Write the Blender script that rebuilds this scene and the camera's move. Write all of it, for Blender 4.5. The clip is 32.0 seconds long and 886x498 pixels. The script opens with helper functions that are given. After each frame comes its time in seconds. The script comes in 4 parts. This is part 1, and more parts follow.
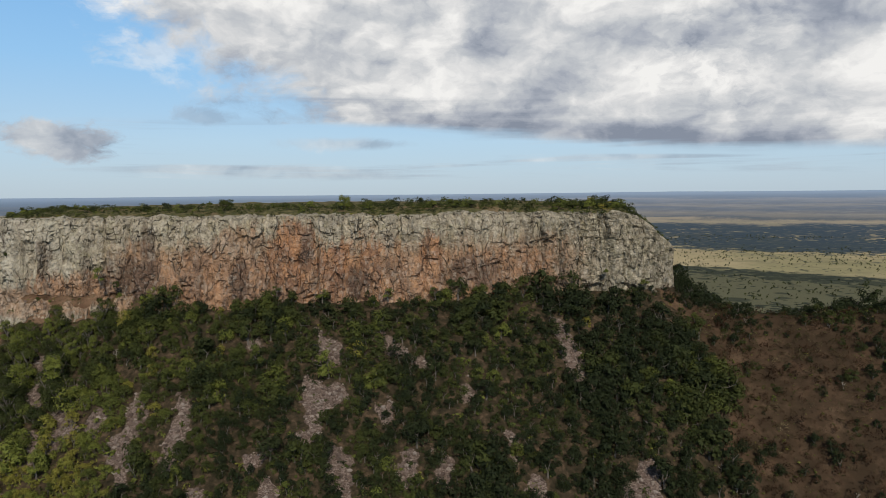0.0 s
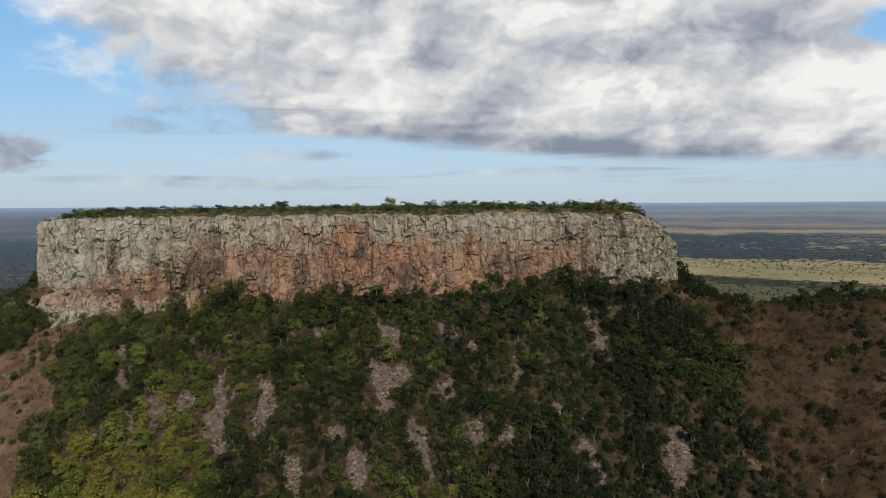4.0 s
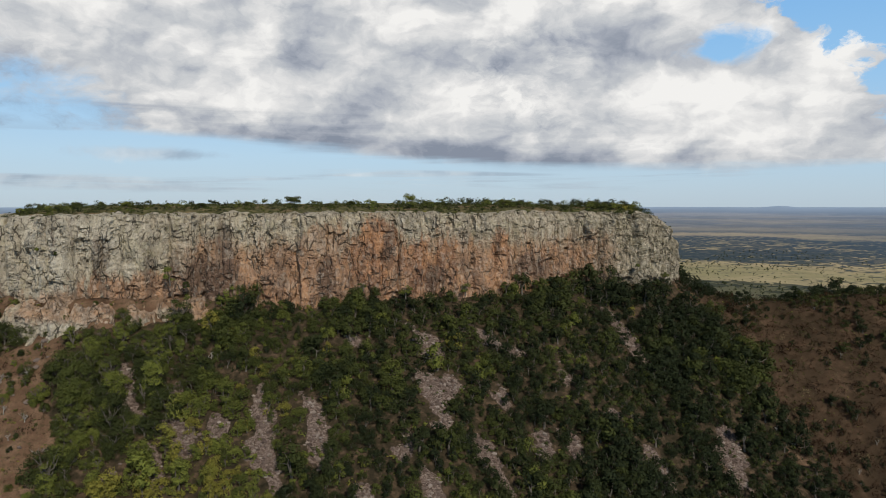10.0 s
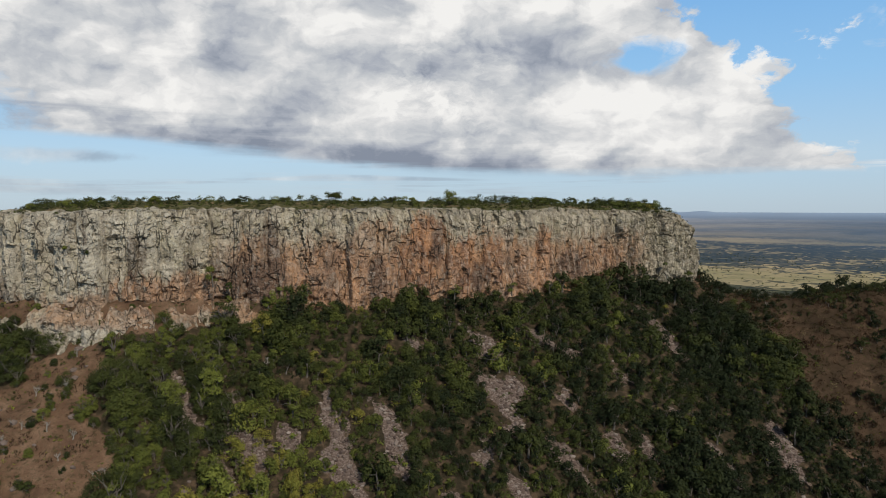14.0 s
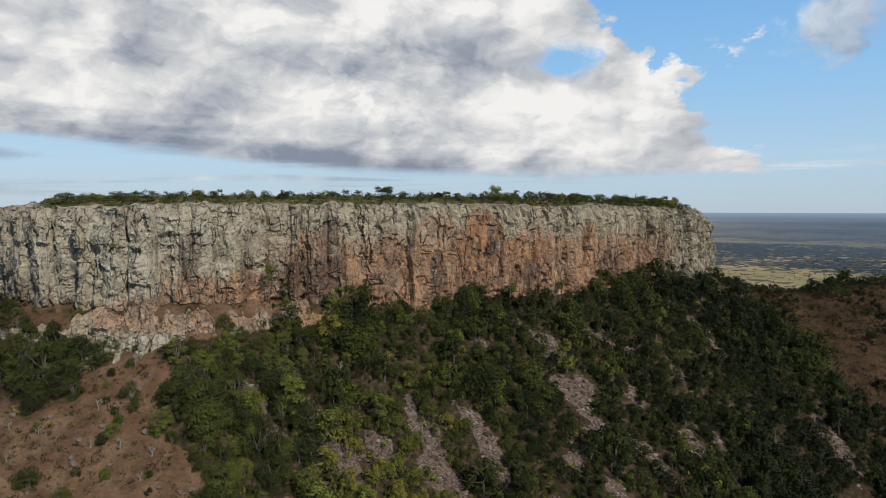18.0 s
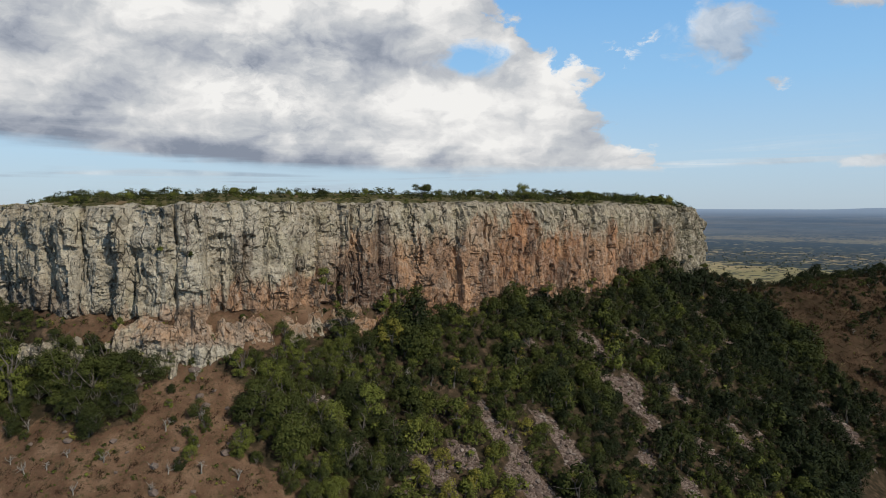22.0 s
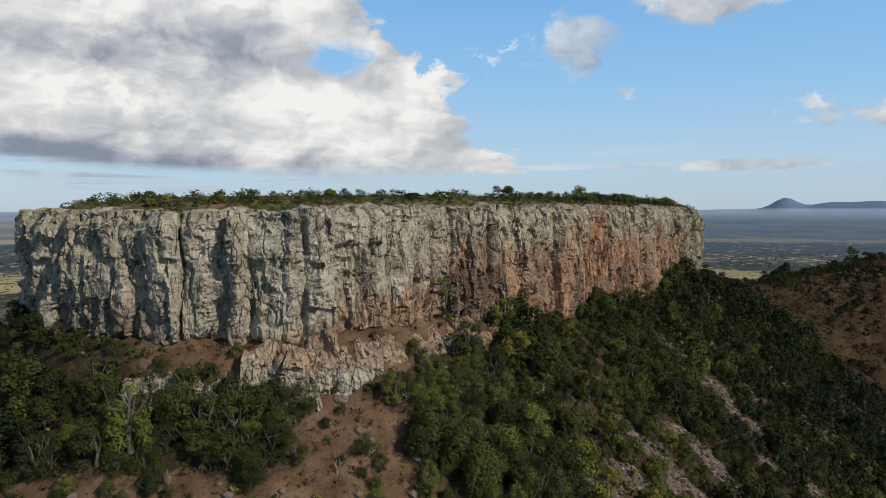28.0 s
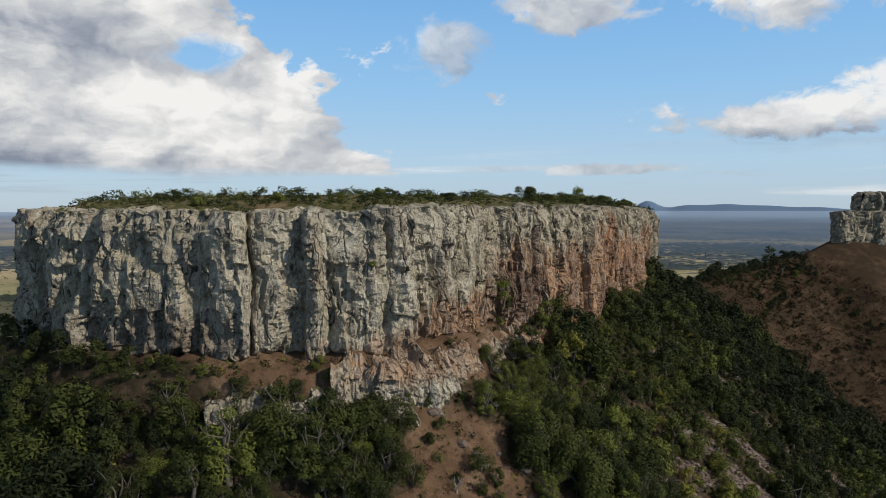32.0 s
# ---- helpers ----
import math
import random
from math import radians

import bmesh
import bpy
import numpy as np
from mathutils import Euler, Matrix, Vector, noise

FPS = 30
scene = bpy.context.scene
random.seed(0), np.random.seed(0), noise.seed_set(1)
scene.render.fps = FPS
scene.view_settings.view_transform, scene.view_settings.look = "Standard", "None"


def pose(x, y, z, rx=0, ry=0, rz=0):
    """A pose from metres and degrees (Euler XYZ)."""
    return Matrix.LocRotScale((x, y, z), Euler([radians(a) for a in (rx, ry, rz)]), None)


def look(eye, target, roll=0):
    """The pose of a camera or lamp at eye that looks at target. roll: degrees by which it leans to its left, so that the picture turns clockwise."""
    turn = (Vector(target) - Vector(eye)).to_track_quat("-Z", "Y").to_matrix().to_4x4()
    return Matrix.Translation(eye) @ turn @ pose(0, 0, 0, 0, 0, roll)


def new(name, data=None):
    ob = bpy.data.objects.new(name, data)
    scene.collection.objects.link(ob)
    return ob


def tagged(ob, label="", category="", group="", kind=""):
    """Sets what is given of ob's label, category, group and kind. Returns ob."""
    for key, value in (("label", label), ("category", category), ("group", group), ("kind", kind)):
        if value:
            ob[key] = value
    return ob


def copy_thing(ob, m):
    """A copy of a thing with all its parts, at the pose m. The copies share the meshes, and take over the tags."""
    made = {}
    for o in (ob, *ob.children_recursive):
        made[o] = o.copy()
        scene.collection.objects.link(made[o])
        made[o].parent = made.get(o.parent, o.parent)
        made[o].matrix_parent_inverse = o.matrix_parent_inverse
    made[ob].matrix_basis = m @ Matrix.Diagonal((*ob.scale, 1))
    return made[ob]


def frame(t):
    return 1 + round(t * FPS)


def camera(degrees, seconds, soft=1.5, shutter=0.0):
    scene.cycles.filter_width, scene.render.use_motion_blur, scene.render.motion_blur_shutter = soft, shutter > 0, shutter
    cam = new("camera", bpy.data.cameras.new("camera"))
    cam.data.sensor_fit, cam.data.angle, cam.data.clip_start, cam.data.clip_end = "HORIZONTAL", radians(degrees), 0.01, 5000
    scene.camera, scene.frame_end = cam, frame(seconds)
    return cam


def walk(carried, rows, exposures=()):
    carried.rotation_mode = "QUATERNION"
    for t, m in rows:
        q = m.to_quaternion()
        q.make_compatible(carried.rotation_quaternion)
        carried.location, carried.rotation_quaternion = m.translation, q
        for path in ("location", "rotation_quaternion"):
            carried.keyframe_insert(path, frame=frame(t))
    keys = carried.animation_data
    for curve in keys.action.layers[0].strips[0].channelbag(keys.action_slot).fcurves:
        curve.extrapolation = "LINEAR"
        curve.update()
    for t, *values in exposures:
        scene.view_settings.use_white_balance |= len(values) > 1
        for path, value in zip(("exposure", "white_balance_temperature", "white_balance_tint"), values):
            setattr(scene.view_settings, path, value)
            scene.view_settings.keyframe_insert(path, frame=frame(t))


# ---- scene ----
cam = camera(65.10, 32.0, soft=0.62)
EYE = 120.0
ROWS = [
    (0.0, 11.52, 33.18, 0.84, 1.564, -4.748, 0.576),
    (0.5, 8.32, 34.77, 0.43, 1.456, -4.718, 0.542),
    (1.0, 4.71, 36.24, 0.08, 1.250, -4.678, 0.536),
    (1.5, 0.58, 35.77, -0.12, 0.816, -4.642, 0.536),
    (2.0, -3.98, 29.27, -0.74, 0.339, -4.390, 0.590),
    (2.5, -8.89, 20.24, -1.26, -0.277, -4.174, 0.590),
    (3.0, -13.85, 10.96, -1.70, -0.868, -3.957, 0.550),
    (3.5, -18.59, 6.00, -1.99, -1.719, -3.871, 0.500),
    (5.5, -38.02, 13.87, -2.80, -6.033, -3.839, 0.326),
    (6.0, -42.54, 15.58, -3.05, -6.864, -3.826, 0.271),
    (6.5, -47.06, 17.40, -3.31, -7.679, -3.807, 0.251),
    (7.0, -51.51, 19.31, -3.54, -8.476, -3.781, 0.242),
    (7.5, -55.90, 21.27, -3.74, -9.244, -3.754, 0.210),
    (8.0, -60.23, 23.27, -3.89, -9.992, -3.728, 0.156),
    (8.5, -64.60, 25.31, -4.01, -10.779, -3.709, 0.094),
    (9.0, -69.05, 27.44, -4.10, -11.639, -3.674, 0.050),
    (9.5, -73.56, 29.64, -4.19, -12.513, -3.651, 0.027),
    (10.0, -78.13, 31.91, -4.30, -13.375, -3.622, 0.010),
    (10.5, -82.76, 34.22, -4.47, -14.145, -3.600, -0.007),
    (11.0, -87.41, 36.51, -4.71, -14.909, -3.568, -0.026),
    (11.5, -92.00, 38.84, -5.02, -15.635, -3.530, -0.052),
    (12.0, -96.53, 41.18, -5.39, -16.364, -3.479, -0.079),
    (12.5, -101.05, 43.55, -5.80, -17.087, -3.413, -0.103),
    (13.0, -105.63, 45.99, -6.24, -17.824, -3.360, -0.117),
    (13.5, -110.28, 48.55, -6.69, -18.571, -3.288, -0.136),
    (14.0, -114.93, 51.25, -7.11, -19.328, -3.222, -0.141),
    (14.5, -119.49, 54.02, -7.49, -20.100, -3.187, -0.140),
    (16.5, -137.34, 65.07, -8.65, -23.522, -3.092, -0.112),
    (17.0, -141.72, 67.96, -8.81, -24.562, -3.094, -0.127),
    (17.5, -146.06, 70.94, -8.84, -25.372, -3.131, -0.142),
    (18.0, -150.34, 73.98, -8.76, -25.406, -3.169, -0.145),
    (18.5, -154.52, 77.03, -8.62, -25.432, -3.231, -0.136),
    (19.0, -158.65, 80.07, -8.46, -25.453, -3.303, -0.119),
    (19.5, -162.77, 83.14, -8.34, -25.465, -3.356, -0.147),
    (20.0, -166.87, 86.28, -8.26, -25.495, -3.398, -0.173),
    (20.5, -170.88, 89.50, -8.21, -25.505, -3.435, -0.188),
    (21.0, -174.83, 92.75, -8.17, -26.057, -3.449, -0.189),
    (21.5, -178.79, 96.02, -8.15, -28.811, -3.459, -0.161),
    (22.0, -182.73, 99.37, -8.15, -32.992, -3.457, -0.108),
    (22.5, -186.64, 102.89, -8.16, -36.276, -3.434, -0.048),
    (23.0, -190.46, 106.62, -8.20, -37.353, -3.405, -0.009),
    (23.5, -194.16, 110.53, -8.26, -37.944, -3.380, 0.008),
    (24.0, -197.78, 114.63, -8.32, -38.781, -3.348, 0.014),
    (24.5, -201.40, 118.86, -8.34, -39.731, -3.314, 0.027),
    (25.0, -204.92, 123.18, -8.34, -40.537, -3.288, 0.048),
    (25.5, -208.04, 127.33, -8.30, -41.097, -3.285, 0.060),
    (27.5, -220.27, 144.17, -8.02, -43.388, -3.263, 0.096),
    (28.0, -223.20, 148.63, -7.92, -43.864, -3.262, 0.074),
    (28.5, -226.09, 153.23, -7.78, -44.359, -3.313, 0.057),
    (29.0, -228.95, 157.82, -7.64, -45.030, -3.360, 0.024),
    (29.5, -231.77, 162.25, -7.54, -46.127, -3.365, -0.034),
    (30.0, -234.54, 166.58, -7.54, -47.776, -3.355, -0.106),
    (30.5, -237.38, 171.07, -7.61, -49.604, -3.332, -0.152),
    (31.0, -240.15, 175.54, -7.77, -51.413, -3.280, -0.165),
    (31.5, -242.82, 179.93, -7.98, -53.138, -3.210, -0.128),
    (32.0, -245.46, 184.21, -8.21, -54.222, -3.118, -0.047),
]
walk(cam, [(t, pose(x, y, EYE + z, 90 + pitch, roll, yaw)) for t, x, y, z, yaw, pitch, roll in ROWS])

# ---------------------------------------------------------------- light
SUN_AZ, SUN_EL = radians(170.0), radians(36.0)      # compass bearing and height of the sun
sun_from = Vector((math.sin(SUN_AZ) * math.cos(SUN_EL), math.cos(SUN_AZ) * math.cos(SUN_EL), math.sin(SUN_EL)))
sun_data = bpy.data.lights.new("sun", "SUN")
sun_data.energy, sun_data.angle, sun_data.color = 3.5, radians(0.7), (1.0, 0.93, 0.80)
sun = new("sun", sun_data)
sun.matrix_world = look(sun_from * 800, (0, 0, 0))
scene.view_settings.exposure = 0.0



class Nodes:
    """Short hand for building a node tree."""

    def __init__(self, tree):
        self.tree = tree
        tree.nodes.clear()

    def put(self, kind, **values):
        n = self.tree.nodes.new(kind)
        for key, value in values.items():
            if key == "op":
                n.operation = value
            elif key == "mix":
                n.data_type, n.blend_type = "RGBA", value
            elif key == "dims":
                n.noise_dimensions = value
            elif key == "feature":
                n.feature = value
            elif key == "attr":
                n.attribute_name = value
            elif key == "stops":
                ramp = n.color_ramp
                while len(ramp.elements) < len(value):
                    ramp.elements.new(0.5)
                for e, (p, c) in zip(ramp.elements, value):
                    e.position, e.color = p, (*c, 1) if isinstance(c, tuple) else (c, c, c, 1)
            elif key == "smooth":
                n.interpolation_type = "SMOOTHSTEP"
            else:
                self.give(n.inputs[int(key[1:])] if key[0] == "i" and key[1:].isdigit() else n.inputs[key], value)
        return n

    def give(self, socket, value):
        if isinstance(value, bpy.types.NodeSocket):
            self.tree.links.new(value, socket)
        elif isinstance(value, bpy.types.Node):
            self.tree.links.new(value.outputs[0], socket)
        elif isinstance(value, tuple) and len(value) == 3 and socket.type == "RGBA":
            socket.default_value = (*value, 1)
        else:
            socket.default_value = value

    def math(self, op, a, b=0.0, c=0.0):
        return self.put("ShaderNodeMath", op=op, i0=a, i1=b, i2=c).outputs[0]

    def step(self, v, lo, hi, a=0.0, b=1.0):
        return self.put("ShaderNodeMapRange", smooth=True, i0=v, i1=lo, i2=hi, i3=a, i4=b).outputs[0]

    def noise(self, vec, scale, detail=4.0, rough=0.55, warp=0.0):
        return self.put("ShaderNodeTexNoise", Vector=vec, Scale=scale, Detail=detail, Roughness=rough, Distortion=warp).outputs[0]

    def mix(self, f, a, b, how="MIX"):
        return self.put("ShaderNodeMix", mix=how, i0=f, i6=a, i7=b).outputs[2]

    def stretch(self, vec, sx, sy, sz):
        return self.put("ShaderNodeVectorMath", op="MULTIPLY", i0=vec, i1=(sx, sy, sz)).outputs[0]


def make_sky():
    world = bpy.data.worlds.new("sky")
    scene.world = world
    world.use_nodes = True
    n = Nodes(world.node_tree)
    sky = n.put("ShaderNodeTexSky")
    sky.sky_type, sky.sun_disc = "NISHITA", False
    sky.sun_elevation, sky.sun_rotation = SUN_EL, SUN_AZ
    sky.altitude, sky.air_density, sky.dust_density, sky.ozone_density = 300, 1.0, 0.6, 1.6
    way = n.put("ShaderNodeTexCoord").outputs["Generated"]
    xyz = n.put("ShaderNodeSeparateXYZ", i0=way)
    az = n.math("MULTIPLY", n.math("ARCTAN2", xyz.outputs[0], xyz.outputs[1]), 57.2958)
    el = n.math("MULTIPLY", n.math("ARCSINE", xyz.outputs[2]), 57.2958)
    # cloud coordinates: bearing and height in degrees, a little wider than tall, bent by a slow swirl
    flat = n.put("ShaderNodeCombineXYZ", i0=n.math("MULTIPLY", az, 0.10), i1=n.math("MULTIPLY", el, 0.155), i2=0.0).outputs[0]
    swirl = n.put("ShaderNodeTexNoise", Vector=flat, Scale=1.5, Detail=5.0, Roughness=0.6).outputs[1]
    warped = n.put("ShaderNodeVectorMath", op="MULTIPLY_ADD", i0=swirl, i1=(0.55, 0.42, 0.0), i2=flat).outputs[0]
    strata = n.noise(n.put("ShaderNodeCombineXYZ", i0=n.math("MULTIPLY", az, 0.035), i1=n.math("MULTIPLY", el, 0.75), i2=4.0).outputs[0], 1.0, 7.0, 0.6, 0.5)

    def heap(dx, dy):
        """Height of the billows: round heads of several sizes with frayed edges."""
        at = n.put("ShaderNodeVectorMath", op="ADD", i0=warped, i1=(dx, dy, 0.0)).outputs[0]
        heads = n.put("ShaderNodeTexVoronoi", feature="SMOOTH_F1", Vector=at, Scale=0.85, Detail=3.0, Roughness=0.45, Lacunarity=2.3, Smoothness=0.5).outputs[0]
        return n.math("ADD", n.math("MULTIPLY", heads, -0.75), n.math("MULTIPLY", n.noise(at, 1.25, 11.0, 0.58), 1.25))

    here = heap(0.0, 0.0)
    big = n.noise(warped, 0.95, 3.0, 0.5)
    fray = n.noise(warped, 3.4, 9.0, 0.62)
    ragged = n.math("ADD", n.math("MULTIPLY", n.math("SUBTRACT", big, 0.5), 3.4), n.math("ADD", n.math("MULTIPLY", n.math("SUBTRACT", here, 0.3), 3.0), n.math("MULTIPLY", n.math("SUBTRACT", fray, 0.5), 5.0)))

    def puff(a, e, wa, we, gain=1.0, soft=0.4, rag=0.17):
        da = n.math("DIVIDE", n.math("SUBTRACT", az, a), wa)
        de = n.math("DIVIDE", n.math("SUBTRACT", el, e), we)
        r = n.math("SQRT", n.math("ADD", n.math("MULTIPLY", da, da), n.math("MULTIPLY", de, de)))
        return n.math("MULTIPLY", n.step(n.math("ADD", r, n.math("MULTIPLY", ragged, -rag)), 1.0 - soft, 1.0 + soft, 1.0, 0.0), gain)

    # the main bank: a flat base, open to the left, ending along a slant to the right
    base = n.math("SUBTRACT", el, n.step(az, -16.0, 26.0, 5.6, 2.9))
    slant = n.math("SUBTRACT", n.math("SUBTRACT", 56.0, n.math("MULTIPLY", el, 0.9)), az)
    left = n.math("ADD", az, n.math("SUBTRACT", 30.5, n.math("MULTIPLY", n.math("SUBTRACT", 14.0, el), 1.7)))
    edge = n.step(n.math("ADD", slant, n.math("MULTIPLY", ragged, 2.3)), -0.5, 1.3)
    bank = n.math("MULTIPLY", n.step(n.math("ADD", base, n.math("ADD", n.math("MULTIPLY", ragged, 0.07), n.math("MULTIPLY", n.math("SUBTRACT", strata, 0.5), 1.8))), -0.5, 0.6),
                  n.math("MULTIPLY", edge, n.step(n.math("ADD", left, n.math("MULTIPLY", ragged, 2.6)), -2.0, 5.0)))
    gap = n.math("MAXIMUM", n.math("MAXIMUM", puff(35.0, 11.6, 4.2, 1.7, 1.0, 0.35, 0.3), puff(44.5, 16.0, 4.0, 1.6, 1.0, 0.4, 0.3)), puff(18.0, 17.8, 4.0, 1.0, 0.9, 0.55, 0.4))
    clouds = n.math("MULTIPLY", bank, n.math("SUBTRACT", 1.0, gap))
    # loose clouds to both sides of it
    for a, e, wa, we, g in ((79.5, 6.7, 8.5, 2.1, 0.95), (80.0, 15.6, 7.0, 3.0, 0.95), (64.5, 16.0, 6.5, 2.6, 0.92), (55.3, 13.4, 3.4, 2.4, 0.7), (58.3, 9.2, 1.5, 0.9, 0.75), (68.0, 3.3, 7.5, 0.55, 0.75), (49.8, 5.2, 2.4, 1.4, 0.95), (46.3, 12.8, 3.0, 1.1, 0.95), (43.5, 10.4, 2.6, 2.2, 0.95), (43.5, 7.0, 3.6, 2.0, 0.95),
                            (89.0, 9.5, 5.0, 3.2, 0.9), (-31.0, 4.0, 6.0, 1.7, 0.9), (-8.0, 3.9, 6.0, 0.55, 0.5), (-20.0, 5.8, 2.6, 0.6, 0.4), (-23.0, 10.5, 4.0, 1.8, 0.5), (-46.0, 14.0, 9.0, 3.0, 0.7)):
        clouds = n.math("MAXIMUM", clouds, puff(a, e, wa, we, g, 0.22 if g > 0.7 else 0.5, 0.36 if wa > 4 else 0.62))
    # thin veils near the horizon
    clouds = n.math("MAXIMUM", clouds, n.math("MULTIPLY", n.step(strata, 0.5, 0.68, 0.0, 0.55), n.math("MULTIPLY", n.step(el, 0.6, 1.6), n.step(el, 6.5, 3.5))))
    # the sky that no view shows: loose cloud over blue
    rest = n.math("MULTIPLY", n.step(big, 0.60, 0.70), n.math("MAXIMUM", n.step(n.math("ABSOLUTE", n.math("SUBTRACT", az, 25.0)), 70.0, 88.0), n.step(el, 20.0, 27.0)))
    clouds = n.math("MAXIMUM", clouds, rest)
    # light and shade on the clouds: billows lit from above, grey bellies, dark flat bases in layers
    relief = n.math("ADD", n.math("MULTIPLY", n.math("SUBTRACT", here, heap(-0.045, 0.08)), 0.55), n.math("MULTIPLY", n.math("SUBTRACT", here, heap(-0.16, 0.30)), 0.9))
    light = n.math("ADD", n.math("ADD", relief, n.math("MULTIPLY", n.math("SUBTRACT", big, 0.5), 0.9)), 0.76)
    under = n.math("MULTIPLY", n.step(n.math("ADD", base, n.math("ADD", n.math("MULTIPLY", ragged, 0.16), n.math("MULTIPLY", n.math("SUBTRACT", strata, 0.5), 3.0))), 0.4, 2.9, 1.0, 0.0), n.step(slant, 2.0, 24.0, 0.2, 1.0))
    for a, e, wa, we, g in ((19.5, 11.6, 6.4, 2.8, 0.46), (17.0, 9.8, 3.0, 2.0, 0.26), (-17.5, 9.2, 4.4, 3.0, 0.42), (2.0, 12.6, 2.2, 2.8, 0.36), (28.0, 6.8, 6.0, 1.2, 0.2), (8.0, 6.4, 14.0, 1.1, 0.30), (64.0, 15.0, 8.0, 3.0, 0.36), (55.5, 12.9, 5.0, 4.0, 0.32), (80.0, 13.6, 8.0, 1.6, 0.2), (80.0, 5.3, 9.0, 1.0, 0.3), (-4.0, 16.0, 4.5, 1.5, 0.2), (40.0, 10.0, 2.0, 3.0, 0.14)):
        light = n.math("SUBTRACT", light, puff(a, e, wa, we, g, 0.6, 0.42))
    light = n.math("SUBTRACT", light, n.math("MULTIPLY", under, 0.44))
    tone = n.put("ShaderNodeValToRGB", i0=light, stops=[(0.10, (2.4, 2.75, 3.45)), (0.34, (3.9, 4.2, 4.8)), (0.58, (5.6, 5.8, 6.05)), (0.78, (7.3, 7.3, 7.3)), (0.97, (8.9, 8.8, 8.6))])
    blue = n.put("ShaderNodeValToRGB", i0=n.math("DIVIDE", el, 20.0), stops=[(0.0, (4.6, 5.8, 6.9)), (0.2, (4.4, 6.3, 8.1)), (0.5, (3.0, 5.7, 8.8)), (0.9, (1.9, 4.6, 8.5))])
    veil = n.step(el, 14.0, 40.0, 0.85, 0.0)
    colour = n.mix(clouds, n.mix(veil, sky.outputs[0], blue.outputs[0]), tone.outputs[0])
    colour = n.mix(n.step(el, 21.0, 42.0, 0.0, 0.8), colour, (0.43, 0.62, 1.0))
    ground = n.mix(n.step(el, -1.5, -0.2), (1.0, 1.0, 0.95), colour)
    back = n.put("ShaderNodeBackground", Color=ground, Strength=0.1)
    n.put("ShaderNodeOutputWorld", Surface=back.outputs[0])


make_sky()

# ---------------------------------------------------------------- materials


def material(name, build, rough=0.9, spec=0.1):
    """A node material; build(n, place) returns colour and height (or None), place is the position in metres."""
    m = bpy.data.materials.new(name)
    m.use_nodes = True
    n = Nodes(m.node_tree)
    place = n.put("ShaderNodeNewGeometry").outputs["Position"]
    got = build(n, place)
    colour, height = got[0], got[1]
    b = n.put("ShaderNodeBsdfPrincipled", Roughness=rough)
    b.inputs["Specular IOR Level"].default_value = spec
    n.give(b.inputs["Base Color"], colour)
    if height is not None:
        bump = n.put("ShaderNodeBump", Strength=got[2], Distance=got[3], Height=height)
        n.give(b.inputs["Normal"], bump.outputs[0])
    n.put("ShaderNodeOutputMaterial", Surface=b.outputs[0])
    return m


